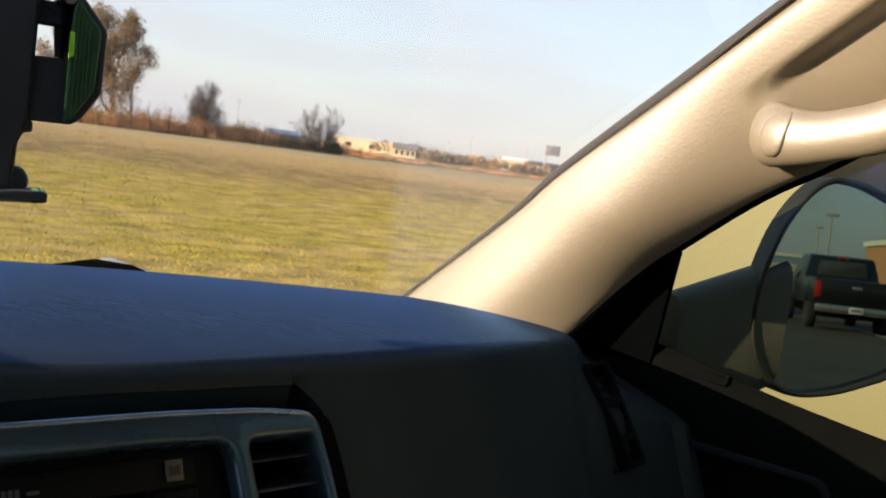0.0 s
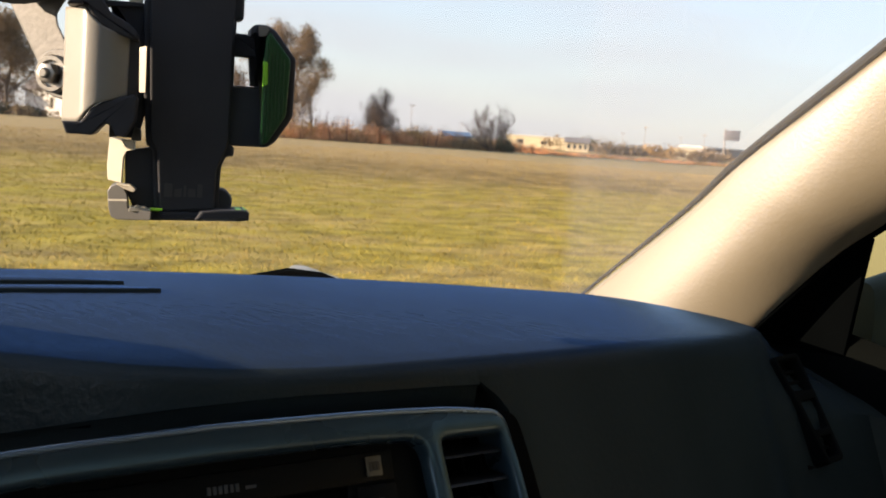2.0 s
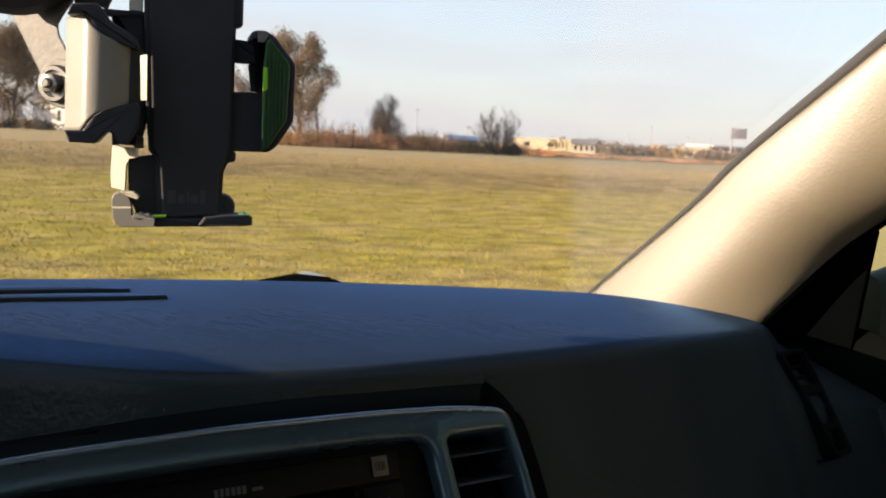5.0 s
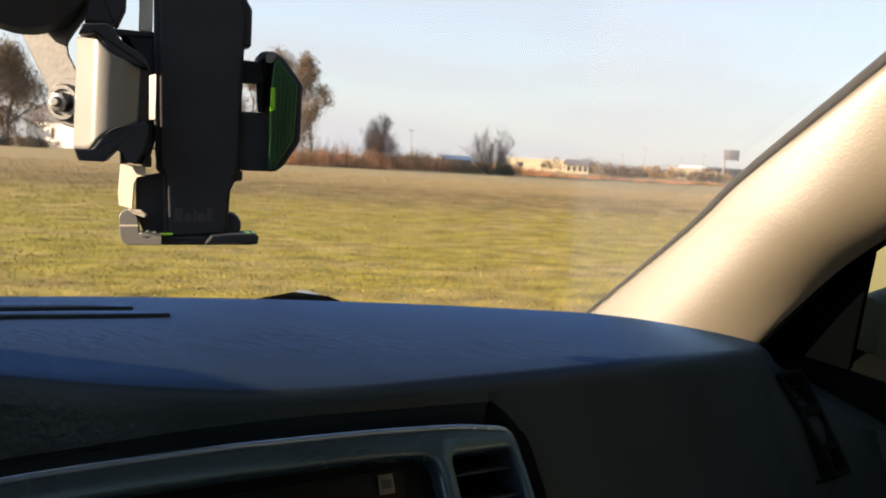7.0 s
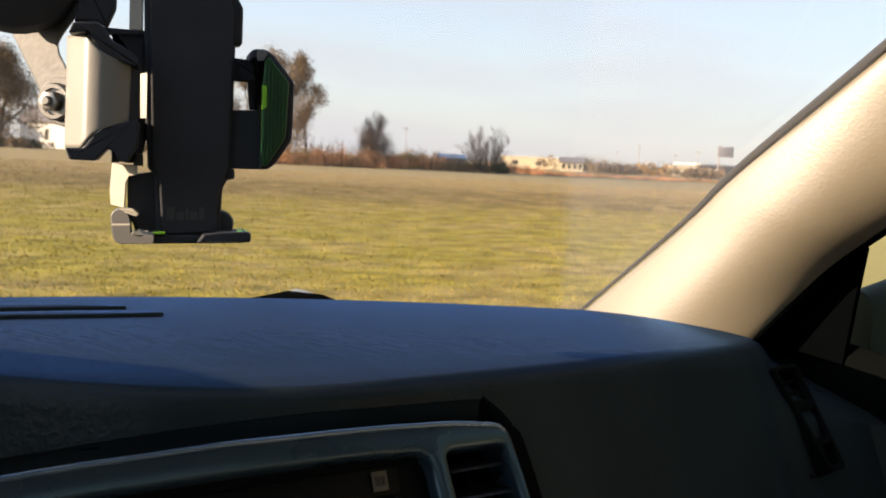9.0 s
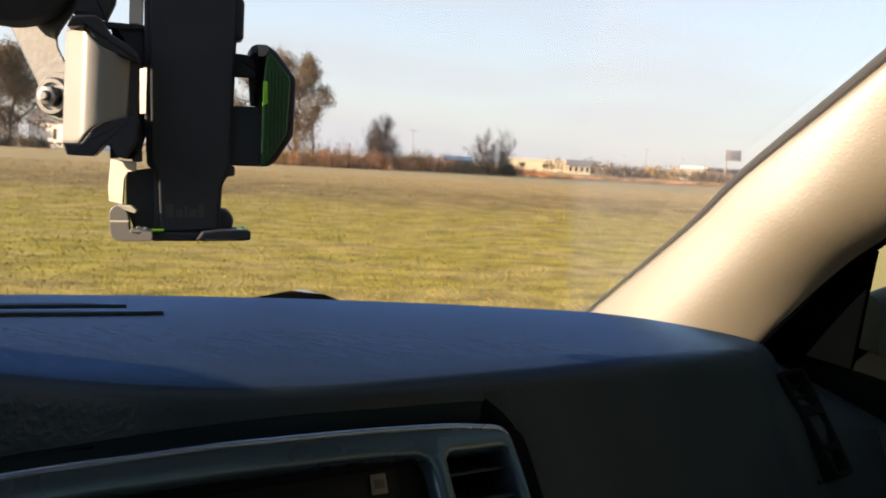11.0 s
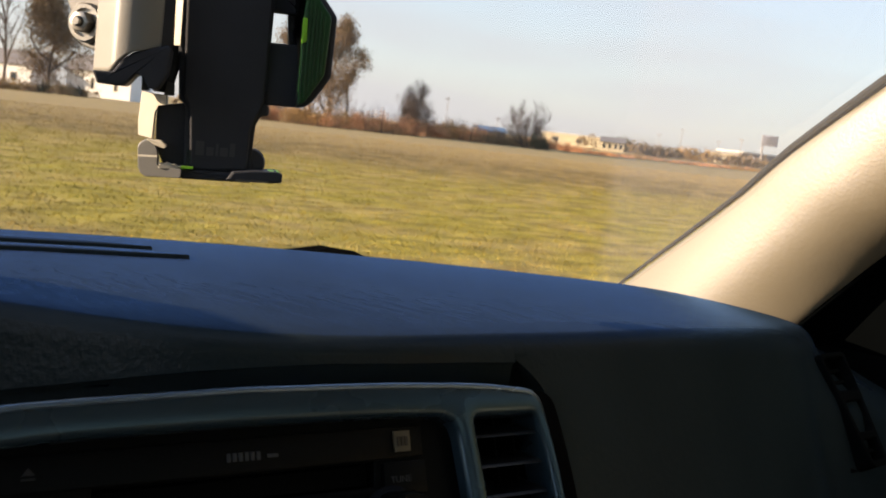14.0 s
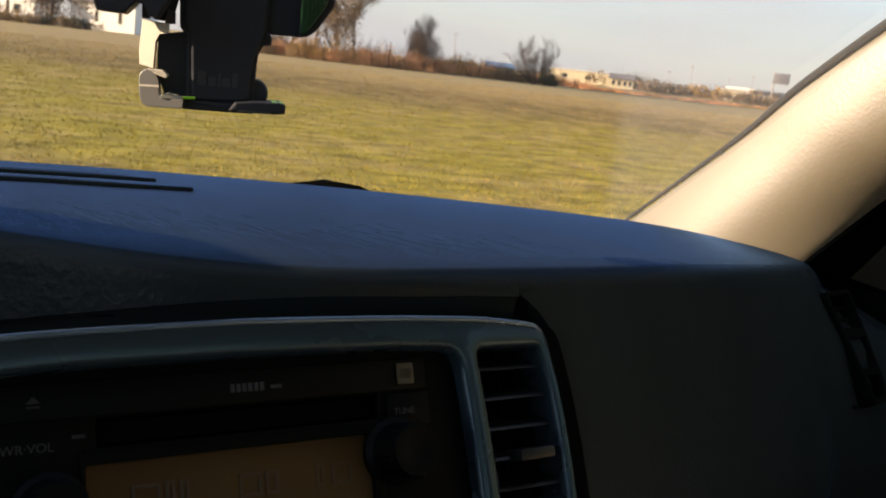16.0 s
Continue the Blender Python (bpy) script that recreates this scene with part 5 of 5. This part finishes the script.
bush("shrub", "golden shrub at the foot of a tall tree", 24.2, 97, 5.0, 3.6, M_GOLD, 901, 3000, 0.08)
bush("shrub", "dark evergreen bush among bare branches", 37.2, 105, 3.2, 2.2, M_CONIFER, 902, 2600, 0.08)
bush("shrub", "dark evergreen bush among dry brush", 27.6, 103, 2.6, 2.2, M_CONIFER, 906, 900, 0.12)
for a, d, w, h, m in ((7.6, 133, 4, 2.0, M_GOLD), (8.5, 135, 3.5, 1.6, M_STRAWBRUSH), (9.3, 134, 3, 2.2, M_CONIFER), (10.1, 134, 3.5, 2.0, M_STRAWBRUSH), (10.8, 136, 3, 1.9, M_CONIFER), (11.3, 137, 3, 1.5, M_STRAWBRUSH), (6.6, 132, 4, 2.2, M_STRAWBRUSH)):
    bush("shrub", "garden shrub before the white houses", a, d, w, h, m, int(a * 977), 800, 0.13)["group"] = "garden shrubs"
for k, (a, d, h, m) in enumerate(((31.6, 150, 2.6, M_STRAWBRUSH), (41.3, 232, 4.4, M_LEAF), (42.1, 226, 4.3, M_CONIFER), (42.5, 240, 3.9, M_LEAF), (43.4, 190, 3.3, M_LEAF), (44.0, 194, 3.0, M_LEAF), (45.6, 210, 3.0, M_GOLD), (46.3, 215, 3.4, M_LEAF), (48.5, 190, 2.8, M_LEAF), (49.2, 230, 3.4, M_STRAWBRUSH), (52.0, 220, 4.0, M_LEAF), (55.0, 210, 4.5, M_LEAF), (17.6, 170, 4.0, M_LEAF), (19.4, 165, 4.6, M_LEAF), (21.3, 160, 3.6, M_LEAF))):
    bush("shrub", "hazy brown tree clump far across the field", a, d, 9, h, m, 300 + k, 900, 0.28)["group"] = "distant clumps"

# ---- houses across the field ----
M_WHITEWALL = material("white_siding", (0.80, 0.78, 0.74), 0.6, var=0.05, scale=1.5, bump=0.3, bump_scale=8)
M_CREAM = material("cream_wall", (0.70, 0.58, 0.38), 0.7, var=0.08, scale=0.8, bump=0.2, bump_scale=8)
M_ROOFGREY = material("grey_shingles", (0.22, 0.20, 0.19), 0.85, var=0.15, scale=3, bump=0.3, bump_scale=10)
M_DARKGLASS = material("dark_pane", (0.05, 0.055, 0.06), 0.15, bump=0)
M_TRIM = material("window_trim", (0.45, 0.40, 0.32), 0.6, bump=0)
M_TIN = material("pale_tin_roof", (0.62, 0.60, 0.55), 0.5, var=0.1, bump=0.1)
M_BLUE = material("blue_tin_roof", (0.16, 0.24, 0.34), 0.5, bump=0.1)
M_VAN = material("white_van_paint", (0.82, 0.82, 0.80), 0.3, bump=0)
M_POLE = material("weathered_pole", (0.36, 0.33, 0.31), 0.85, bump=0.3)


def house(label, azimuth, dist, w, depth, wall_h, roof_h, turn_, wall, roof, windows=(), gable=True):
    """A house with its near wall in its local x, z plane at y = 0, roof ridge along x."""
    h = thing("house", label, "house", pose(*polar(azimuth, dist), 0, 0, turn_))
    t = 0.2
    holes = [[(x, z), (x + ww, z), (x + ww, z + wh), (x, z + wh)] for x, z, ww, wh in windows]
    part("wall", ring_bm([(0, -0.2), (w, -0.2), (w, wall_h), (0, wall_h)], holes, 0, t), wall, h, smooth=False)
    part("wall", box_bm(0, w, depth - t, depth, -0.2, wall_h), wall, h, smooth=False)
    for x in (0, w - t):
        gab = [(t + 0.002, -0.2), (depth - t - 0.002, -0.2), (depth - t - 0.002, wall_h), (depth / 2, wall_h + roof_h * 0.94), (t + 0.002, wall_h)] if gable else [(t + 0.002, -0.2), (depth - t - 0.002, -0.2), (depth - t - 0.002, wall_h), (t + 0.002, wall_h)]
        part("wall", prism_bm(gab, x, x + t, axis="x"), wall, h, smooth=False)
    if gable:
        for s in (0, 1):
            e, c = (-0.35, depth / 2) if s == 0 else (depth + 0.35, depth / 2)
            part("roof", prism_bm([(e, wall_h - 0.1), (c, wall_h + roof_h), (c, wall_h + roof_h + 0.16), (e, wall_h + 0.06)], -0.3, w + 0.3, axis="x"), roof, h, smooth=False)
    else:
        part("roof", box_bm(-0.2, w + 0.2, -0.2, depth + 0.2, wall_h + 0.003, wall_h + roof_h), roof, h, smooth=False)
    for x, z, ww, wh in windows:
        win = part("window", ring_bm([(x, z), (x + ww, z), (x + ww, z + wh), (x, z + wh)], [[(x + 0.12, z + 0.12), (x + ww - 0.12, z + 0.12), (x + ww - 0.12, z + wh - 0.12), (x + 0.12, z + wh - 0.12)]], -0.05, 0.12), M_TRIM, h, smooth=False)
        part("pane", box_bm(x + 0.1, x + ww - 0.1, 0.06, 0.09, z + 0.1, z + wh - 0.1), M_DARKGLASS, win, smooth=False)
    return h


house("white-sided house with a grey roof and narrow windows", 10.4, 152.8, 11.0, 5.2, 3.7, 2.2, -50, M_WHITEWALL, M_ROOFGREY, ((4.2, 1.1, 0.7, 1.7), (8.2, 1.1, 0.7, 1.7)))
house("low white house with a grey roof behind shrubs", 6.0, 158, 9.0, 6.0, 3.5, 2.0, -45, M_WHITEWALL, M_ROOFGREY, ((2.2, 1.0, 1.2, 1.4), (5.6, 1.0, 1.2, 1.4)))
house("long low white building with a flat pale roof", 37.2, 250, 22.0, 9.0, 2.7, 0.4, -45, M_CREAM, M_TIN, ((3, 0.8, 1.6, 1.2), (9, 0.8, 1.6, 1.2), (15, 0.8, 1.6, 1.2)), gable=False)
house("cream house with a brown roof beside trees", 40.67, 208, 4.9, 5.0, 1.9, 0.9, -41, M_CREAM, M_ROOFGREY, ((0.4, 0.5, 0.7, 1.1), (1.6, 0.5, 0.7, 1.1), (2.8, 0.5, 0.7, 1.1), (3.9, 0.5, 0.7, 1.1)))
house("cream flat-roofed commercial building", 46.62, 238, 6.3, 6.0, 2.3, 0.3, -46, M_CREAM, M_TIN, ((0.8, 0.5, 1.2, 1.0), (2.6, 0.5, 1.2, 1.0), (4.4, 0.5, 1.2, 1.0)), gable=False)
house("low blue-roofed shed beyond the brush", 33.6, 210, 6.0, 6.0, 1.5, 0.8, -20, M_ROOFGREY, M_BLUE)
house("grey low warehouse in the haze", 48.6, 290, 18.0, 10.0, 3.2, 0.4, 0, M_ROOFGREY, M_TIN, gable=False)


def van(azimuth, dist, length, turn_, label):
    v = thing("van", label, "van", pose(*polar(azimuth, dist), 0, 0, turn_), "distant vans")
    part("body", prism_bm(rounded([(0, 0.35), (length, 0.35), (length, 2.1), (length * 0.28, 2.15), (length * 0.14, 1.25), (0, 1.05)], 0.15), 0, 1.9, 0.1), M_VAN, v)
    part("window", prism_bm([(length * 0.19, 1.3), (length * 0.40, 1.3), (length * 0.40, 1.85), (length * 0.29, 1.9)], -0.03, 0.02), M_DARKGLASS, v, smooth=False)
    for x in (0.2, 0.8):
        for y in (0.05, 1.65):
            part("wheel", lathe_bm([(0.05, y), (0.34, y), (0.36, y + 0.1), (0.34, y + 0.2), (0.05, y + 0.2)], 20), M_RUBBER, v, loc=pose(length * x, 0, 0.36))
    return v


van(42.65, 300, 2.6, 0, "white panel van parked side-on far off")
van(45.35, 215, 2.6, -30, "small white van by a cream building")
van(49.1, 290, 4.2, 0, "white van in the haze at the roadside")
van(17.9, 104, 4.6, 10, "white van on the track behind the field")


def pole(azimuth, dist, height, label, arm_w=1.8):
    p = thing("utility_pole", label, "pole", pose(*polar(azimuth, dist), 0, 0, -azimuth), "utility poles")
    part("mast", tube_bm([(0, 0, -0.1), (0, 0, height * 0.5), (0, 0, height)], [0.11, 0.09, 0.07], 8), M_POLE, p)
    part("crossarm", box_bm(-arm_w / 2, arm_w / 2, -0.06, 0.06, height - 0.7, height - 0.55), M_POLE, p)
    return p


for a, d, h in ((31.6, 260, 9.3), (45.15, 270, 8.0), (48.45, 290, 7.4), (43.9, 330, 7.0), (47.2, 340, 7.0), (34.6, 320, 6.5)):
    pole(a, d, h, "weathered timber utility pole")
board = thing("billboard", "grey roadside billboard on a single post", "billboard", pose(*polar(49.5, 260), 0, 0, -38))
part("panel", box_bm(0, 4.0, 0, 0.3, 5.3, 8.0, 0.03), material("billboard_face", (0.34, 0.32, 0.33), 0.6, var=0.3, scale=0.6, bump=0), board)
part("post", tube_bm([(0.4, 0.35, -0.2), (0.4, 0.35, 8.2)], 0.22, 10), M_POLE, board)
for z in (6.0, 6.7, 7.4):
    part("poster_line", box_bm(0.4, 3.6, -0.03, -0.004, z - 0.12, z + 0.12), material("billboard_bars", (0.18, 0.17, 0.18), 0.6, bump=0) if z == 6.0 else bpy.data.materials["billboard_bars"], board)

# ---- vehicles in the lot ----
M_YELLOW = material("pale_yellow_paint", (0.20, 0.185, 0.105), 0.5, var=0.04, scale=1.5, bump=0.02, spec=0.3)
M_DARKPAINT = material("black_paint", (0.008, 0.008, 0.009), 0.3, var=0.1, bump=0.02, coat=0.4)
M_BLUEPAINT = material("dark_blue_paint", (0.03, 0.05, 0.09), 0.3, var=0.1, bump=0.02, coat=0.4)
M_CHROME = material("dull_chrome", (0.55, 0.52, 0.46), 0.25, metallic=0.9, bump=0.02)
M_REDLENS = material("red_lens", (0.45, 0.02, 0.02), 0.25, bump=0)
M_TYRE = material("tyre_rubber", (0.02, 0.02, 0.02), 0.85, bump=0.2, bump_scale=80)
M_RIM = material("alloy_rim", (0.4, 0.4, 0.4), 0.4, metallic=0.8, bump=0)
M_PLATE = material("plate_white", (0.7, 0.7, 0.68), 0.5, bump=0)


def wheel(parent, x, y, z, r, side):
    w = part("wheel", lathe_bm([(r * 0.62, -0.09), (r * 0.66, -0.11), (r * 0.95, -0.11), (r, -0.08), (r, 0.08), (r * 0.95, 0.11), (r * 0.66, 0.11), (r * 0.62, 0.09)], 28, axis="x"), M_TYRE, parent, loc=pose(x, y, z))
    part("rim", lathe_bm([(0.02, 0.085 * side), (r * 0.2, 0.08 * side), (r * 0.6, 0.06 * side), (r * 0.64, 0.10 * side), (r * 0.64, -0.05 * side), (0.02, -0.05 * side)], 20, axis="x"), M_RIM, w)


def shell(profile, x0, x1, bevel, taper=0.0, z_from=1.3):
    """A body of the side outline (y, z), narrowed above z_from."""
    bm = prism_bm(profile, x0, x1, bevel, 3, axis="x")
    mid = (x0 + x1) / 2
    for v in bm.verts:
        if v.co.z > z_from:
            v.co.x = mid + (v.co.x - mid) * (1 - taper * (v.co.z - z_from))
    return bm


suv = thing("parked_van", "pale yellow van parked alongside, black mirror and windows", "van", pose(1.90, 0, 0))
part("body", shell(rounded([(1.66, 0.42), (1.70, 0.98), (1.58, 1.30), (0.98, 1.425), (0.50, 1.93), (0.30, 2.0), (-2.9, 2.0), (-3.1, 1.9), (-3.15, 0.42)], 0.10, 5), 0.0, 1.85, 0.05, 0.12, 1.42), M_YELLOW, suv)
part("side_window", prism_bm(rounded([(0.80, 1.46), (0.45, 1.84), (-0.55, 1.86), (-0.55, 1.46)], 0.05), -0.004, 0.08, 0.003, axis="x"), M_DARKGLASS, suv, "dark side window")
part("sill_trim", prism_bm(rounded([(-2.6, 0.50), (0.75, 0.50), (0.75, 0.60), (-2.6, 0.60)], 0.02), -0.015, 0.02, 0.004, axis="x"), M_BLACK, suv)
part("door_mirror", prism_bm(rounded([(-0.16, -0.10), (0.12, -0.10), (0.17, 0.02), (0.12, 0.12), (-0.14, 0.14)], 0.05, 5), -0.20, 0.0, 0.03, 3, axis="x"), M_BLACK, suv, "black door mirror", loc=pose(-0.02, 0.75, 1.42))
part("mirror_base", box_bm(-0.06, 0.02, 0.64, 0.90, 1.28, 1.33, 0.012), M_BLACK, suv)
for y in (1.05, -2.2):
    for x, s in ((0.12, -1), (1.73, 1)):
        wheel(suv, x, y, 0.36, 0.36, s)
part("arch_trim", tube_bm([(0.0, 1.05 + 0.43 * math.cos(radians(a)), 0.36 + 0.43 * math.sin(radians(a))) for a in range(-5, 190, 12)], 0.02, 8), M_BLACK, suv)
part("headlight", prism_bm(rounded([(1.66, 0.86), (1.40, 0.90), (1.44, 1.04), (1.64, 1.02)], 0.03), -0.004, 0.1, 0.004, axis="x"), M_GREY, suv, "clear headlight")

truck = thing("pickup_truck", "black pickup truck parked with its tailgate toward us", "pickup truck", pose(5.6, -23.2, 0, 0, 0, 180))
# local: tail at y = 0, nose toward +y
bm = box_bm(-0.95, 0.95, 0.02, 2.0, 0.62, 1.28, 0.05)
part("bed", bm, M_DARKPAINT, truck)
part("tailgate", box_bm(-0.78, 0.78, -0.035, 0.018, 0.72, 1.27, 0.02), M_DARKPAINT, truck)
part("tailgate_handle", box_bm(-0.12, 0.12, -0.055, -0.037, 1.05, 1.13, 0.008), M_CHROME, truck)
part("cab", shell(rounded([(1.98, 0.6), (2.02, 1.28), (2.12, 1.83), (2.3, 1.88), (3.4, 1.87), (3.75, 1.75), (4.3, 1.28), (5.55, 1.18), (5.65, 0.6)], 0.08, 4), -0.94, 0.94, 0.05, 0.28, 1.25), M_DARKPAINT, truck)
part("rear_window", prism_bm(rounded([(-0.62, 1.34), (0.62, 1.34), (0.56, 1.74), (-0.56, 1.74)], 0.05), 1.995, 2.10, 0.004), M_DARKGLASS, truck)
part("stop_lamp", box_bm(-0.16, 0.16, 2.07, 2.12, 1.835, 1.875, 0.008), M_REDLENS, truck)
for s in (-1, 1):
    part("tail_light", box_bm(s * 0.865 - 0.075, s * 0.865 + 0.075, -0.012, 0.06, 0.80, 1.20, 0.015), M_REDLENS, truck, "red tail light")
    part("cargo_lamp", box_bm(s * 0.09 - 0.05, s * 0.09 + 0.05, 2.075, 2.125, 1.79, 1.825, 0.008), M_CHROME, truck)
    part("door_mirror", box_bm(s * 1.10 - 0.10, s * 1.10 + 0.10, 3.6, 3.72, 1.22, 1.45, 0.03), M_BLACK, truck)
    for y in (1.05, 4.7):
        wheel(truck, s * 0.84, y, 0.39, 0.39, s)
part("bumper", box_bm(-0.92, 0.92, -0.16, 0.0, 0.46, 0.66, 0.04), M_CHROME, truck, "dull chrome step bumper")
part("number_plate", box_bm(-0.16, 0.16, -0.172, -0.163, 0.49, 0.64, 0.003), M_PLATE, truck, "white number plate")
part("plate_bar", box_bm(-0.12, 0.12, -0.1765, -0.1725, 0.54, 0.59), M_BLUEPAINT, truck)
part("hitch", box_bm(-0.05, 0.05, -0.26, 0.0, 0.36, 0.45, 0.01), M_BLACK, truck)
part("under_body", box_bm(-0.7, 0.7, 0.2, 5.2, 0.34, 0.63, 0.03), M_MATT, truck)

sedan = thing("parked_car", "dark blue saloon car parked beside the pickup", "car", pose(3.0, -30.5, 0, 0, 0, 180))
part("body", shell(rounded([(0.0, 0.35), (0.0, 0.85), (0.15, 1.0), (0.85, 1.05), (1.5, 1.42), (2.7, 1.43), (3.5, 1.02), (4.4, 0.90), (4.5, 0.35)], 0.08, 4), -0.88, 0.88, 0.06, 0.5, 0.95), M_BLUEPAINT, sedan)
part("rear_window", prism_bm([(-0.5, 1.08), (0.5, 1.08), (0.45, 1.33), (-0.45, 1.33)], 0.9, 1.3, axis="y"), M_DARKGLASS, sedan, smooth=False)
for s in (-1, 1):
    part("tail_light", box_bm(s * 0.68 - 0.13, s * 0.68 + 0.13, -0.02, 0.05, 0.72, 0.86, 0.02), M_REDLENS, sedan)
    for y in (0.85, 3.6):
        wheel(sedan, s * 0.78, y, 0.32, 0.32, s)

# ---- buildings and lamps behind the lot ----
M_BRICK = material("orange_brick", (0.42, 0.20, 0.10), 0.85, var=0.15, scale=4, bump=0.3, bump_scale=12)
M_OCHRE = material("ochre_wall", (0.55, 0.40, 0.12), 0.7, var=0.1, bump=0.1)


def lot_building(label, x, y, w, d, h, wall, roof_mat, band=0.5):
    b = thing("building", label, "building", pose(x, y, 0, 0, 0, 180))
    part("wall", box_bm(-w / 2, w / 2, 0, d, -0.1, h), wall, b, smooth=False)
    part("roof", box_bm(-w / 2 - 0.3, w / 2 + 0.3, -0.3, d + 0.3, h + 0.003, h + band), roof_mat, b, smooth=False)
    for k in range(int(w // 4)):
        part("window", box_bm(-w / 2 + 1.2 + 4 * k, -w / 2 + 3.0 + 4 * k, -0.06, -0.004, 0.9, min(2.4, h - 0.5)), M_DARKGLASS, b, smooth=False)
    return b


lot_building("ochre-walled low store across the lot", 26.5, -200, 5, 8, 3.0, M_OCHRE, M_TIN, 0.3)
lot_building("long pale store with a white canopy", 24, -225, 26, 12, 5.2, M_BLUE, M_TIN, 0.7)
lot_building("orange brick building with a flat roof", 31.5, -92, 18, 14, 5.0, M_BRICK, M_TIN, 0.5)


def lamp_post(x, y, h):
    p = thing("street_lamp", "tall dark lot lamp on a steel mast", "street lamp", pose(x, y, 0), "lot lamps")
    part("mast", tube_bm([(0, 0, 0), (0, 0, h)], [0.10, 0.06], 10), M_POLE, p)
    part("head", box_bm(-0.55, 0.55, -0.18, 0.18, h + 0.003, h + 0.22, 0.04), M_POLE, p)
    part("base", box_bm(-0.25, 0.25, -0.25, 0.25, 0.0, 0.6, 0.03), M_CREAM, p)


lamp_post(14.4, -80, 6.2)
lamp_post(19.5, -118, 7.0)
M_LINE = material("road_paint", (0.55, 0.55, 0.52), 0.8, var=0.3, scale=6, bump=0.2)
for k in range(8):
    st = part("bay_line", box_bm(-8.2 + 2.9 * k, -8.1 + 2.9 * k, -26.5, -21.5, 0.0, 0.016), M_LINE, smooth=False)
    tagged(st, "worn white painted parking bay line", "bay line", "parking bay lines", "structure")
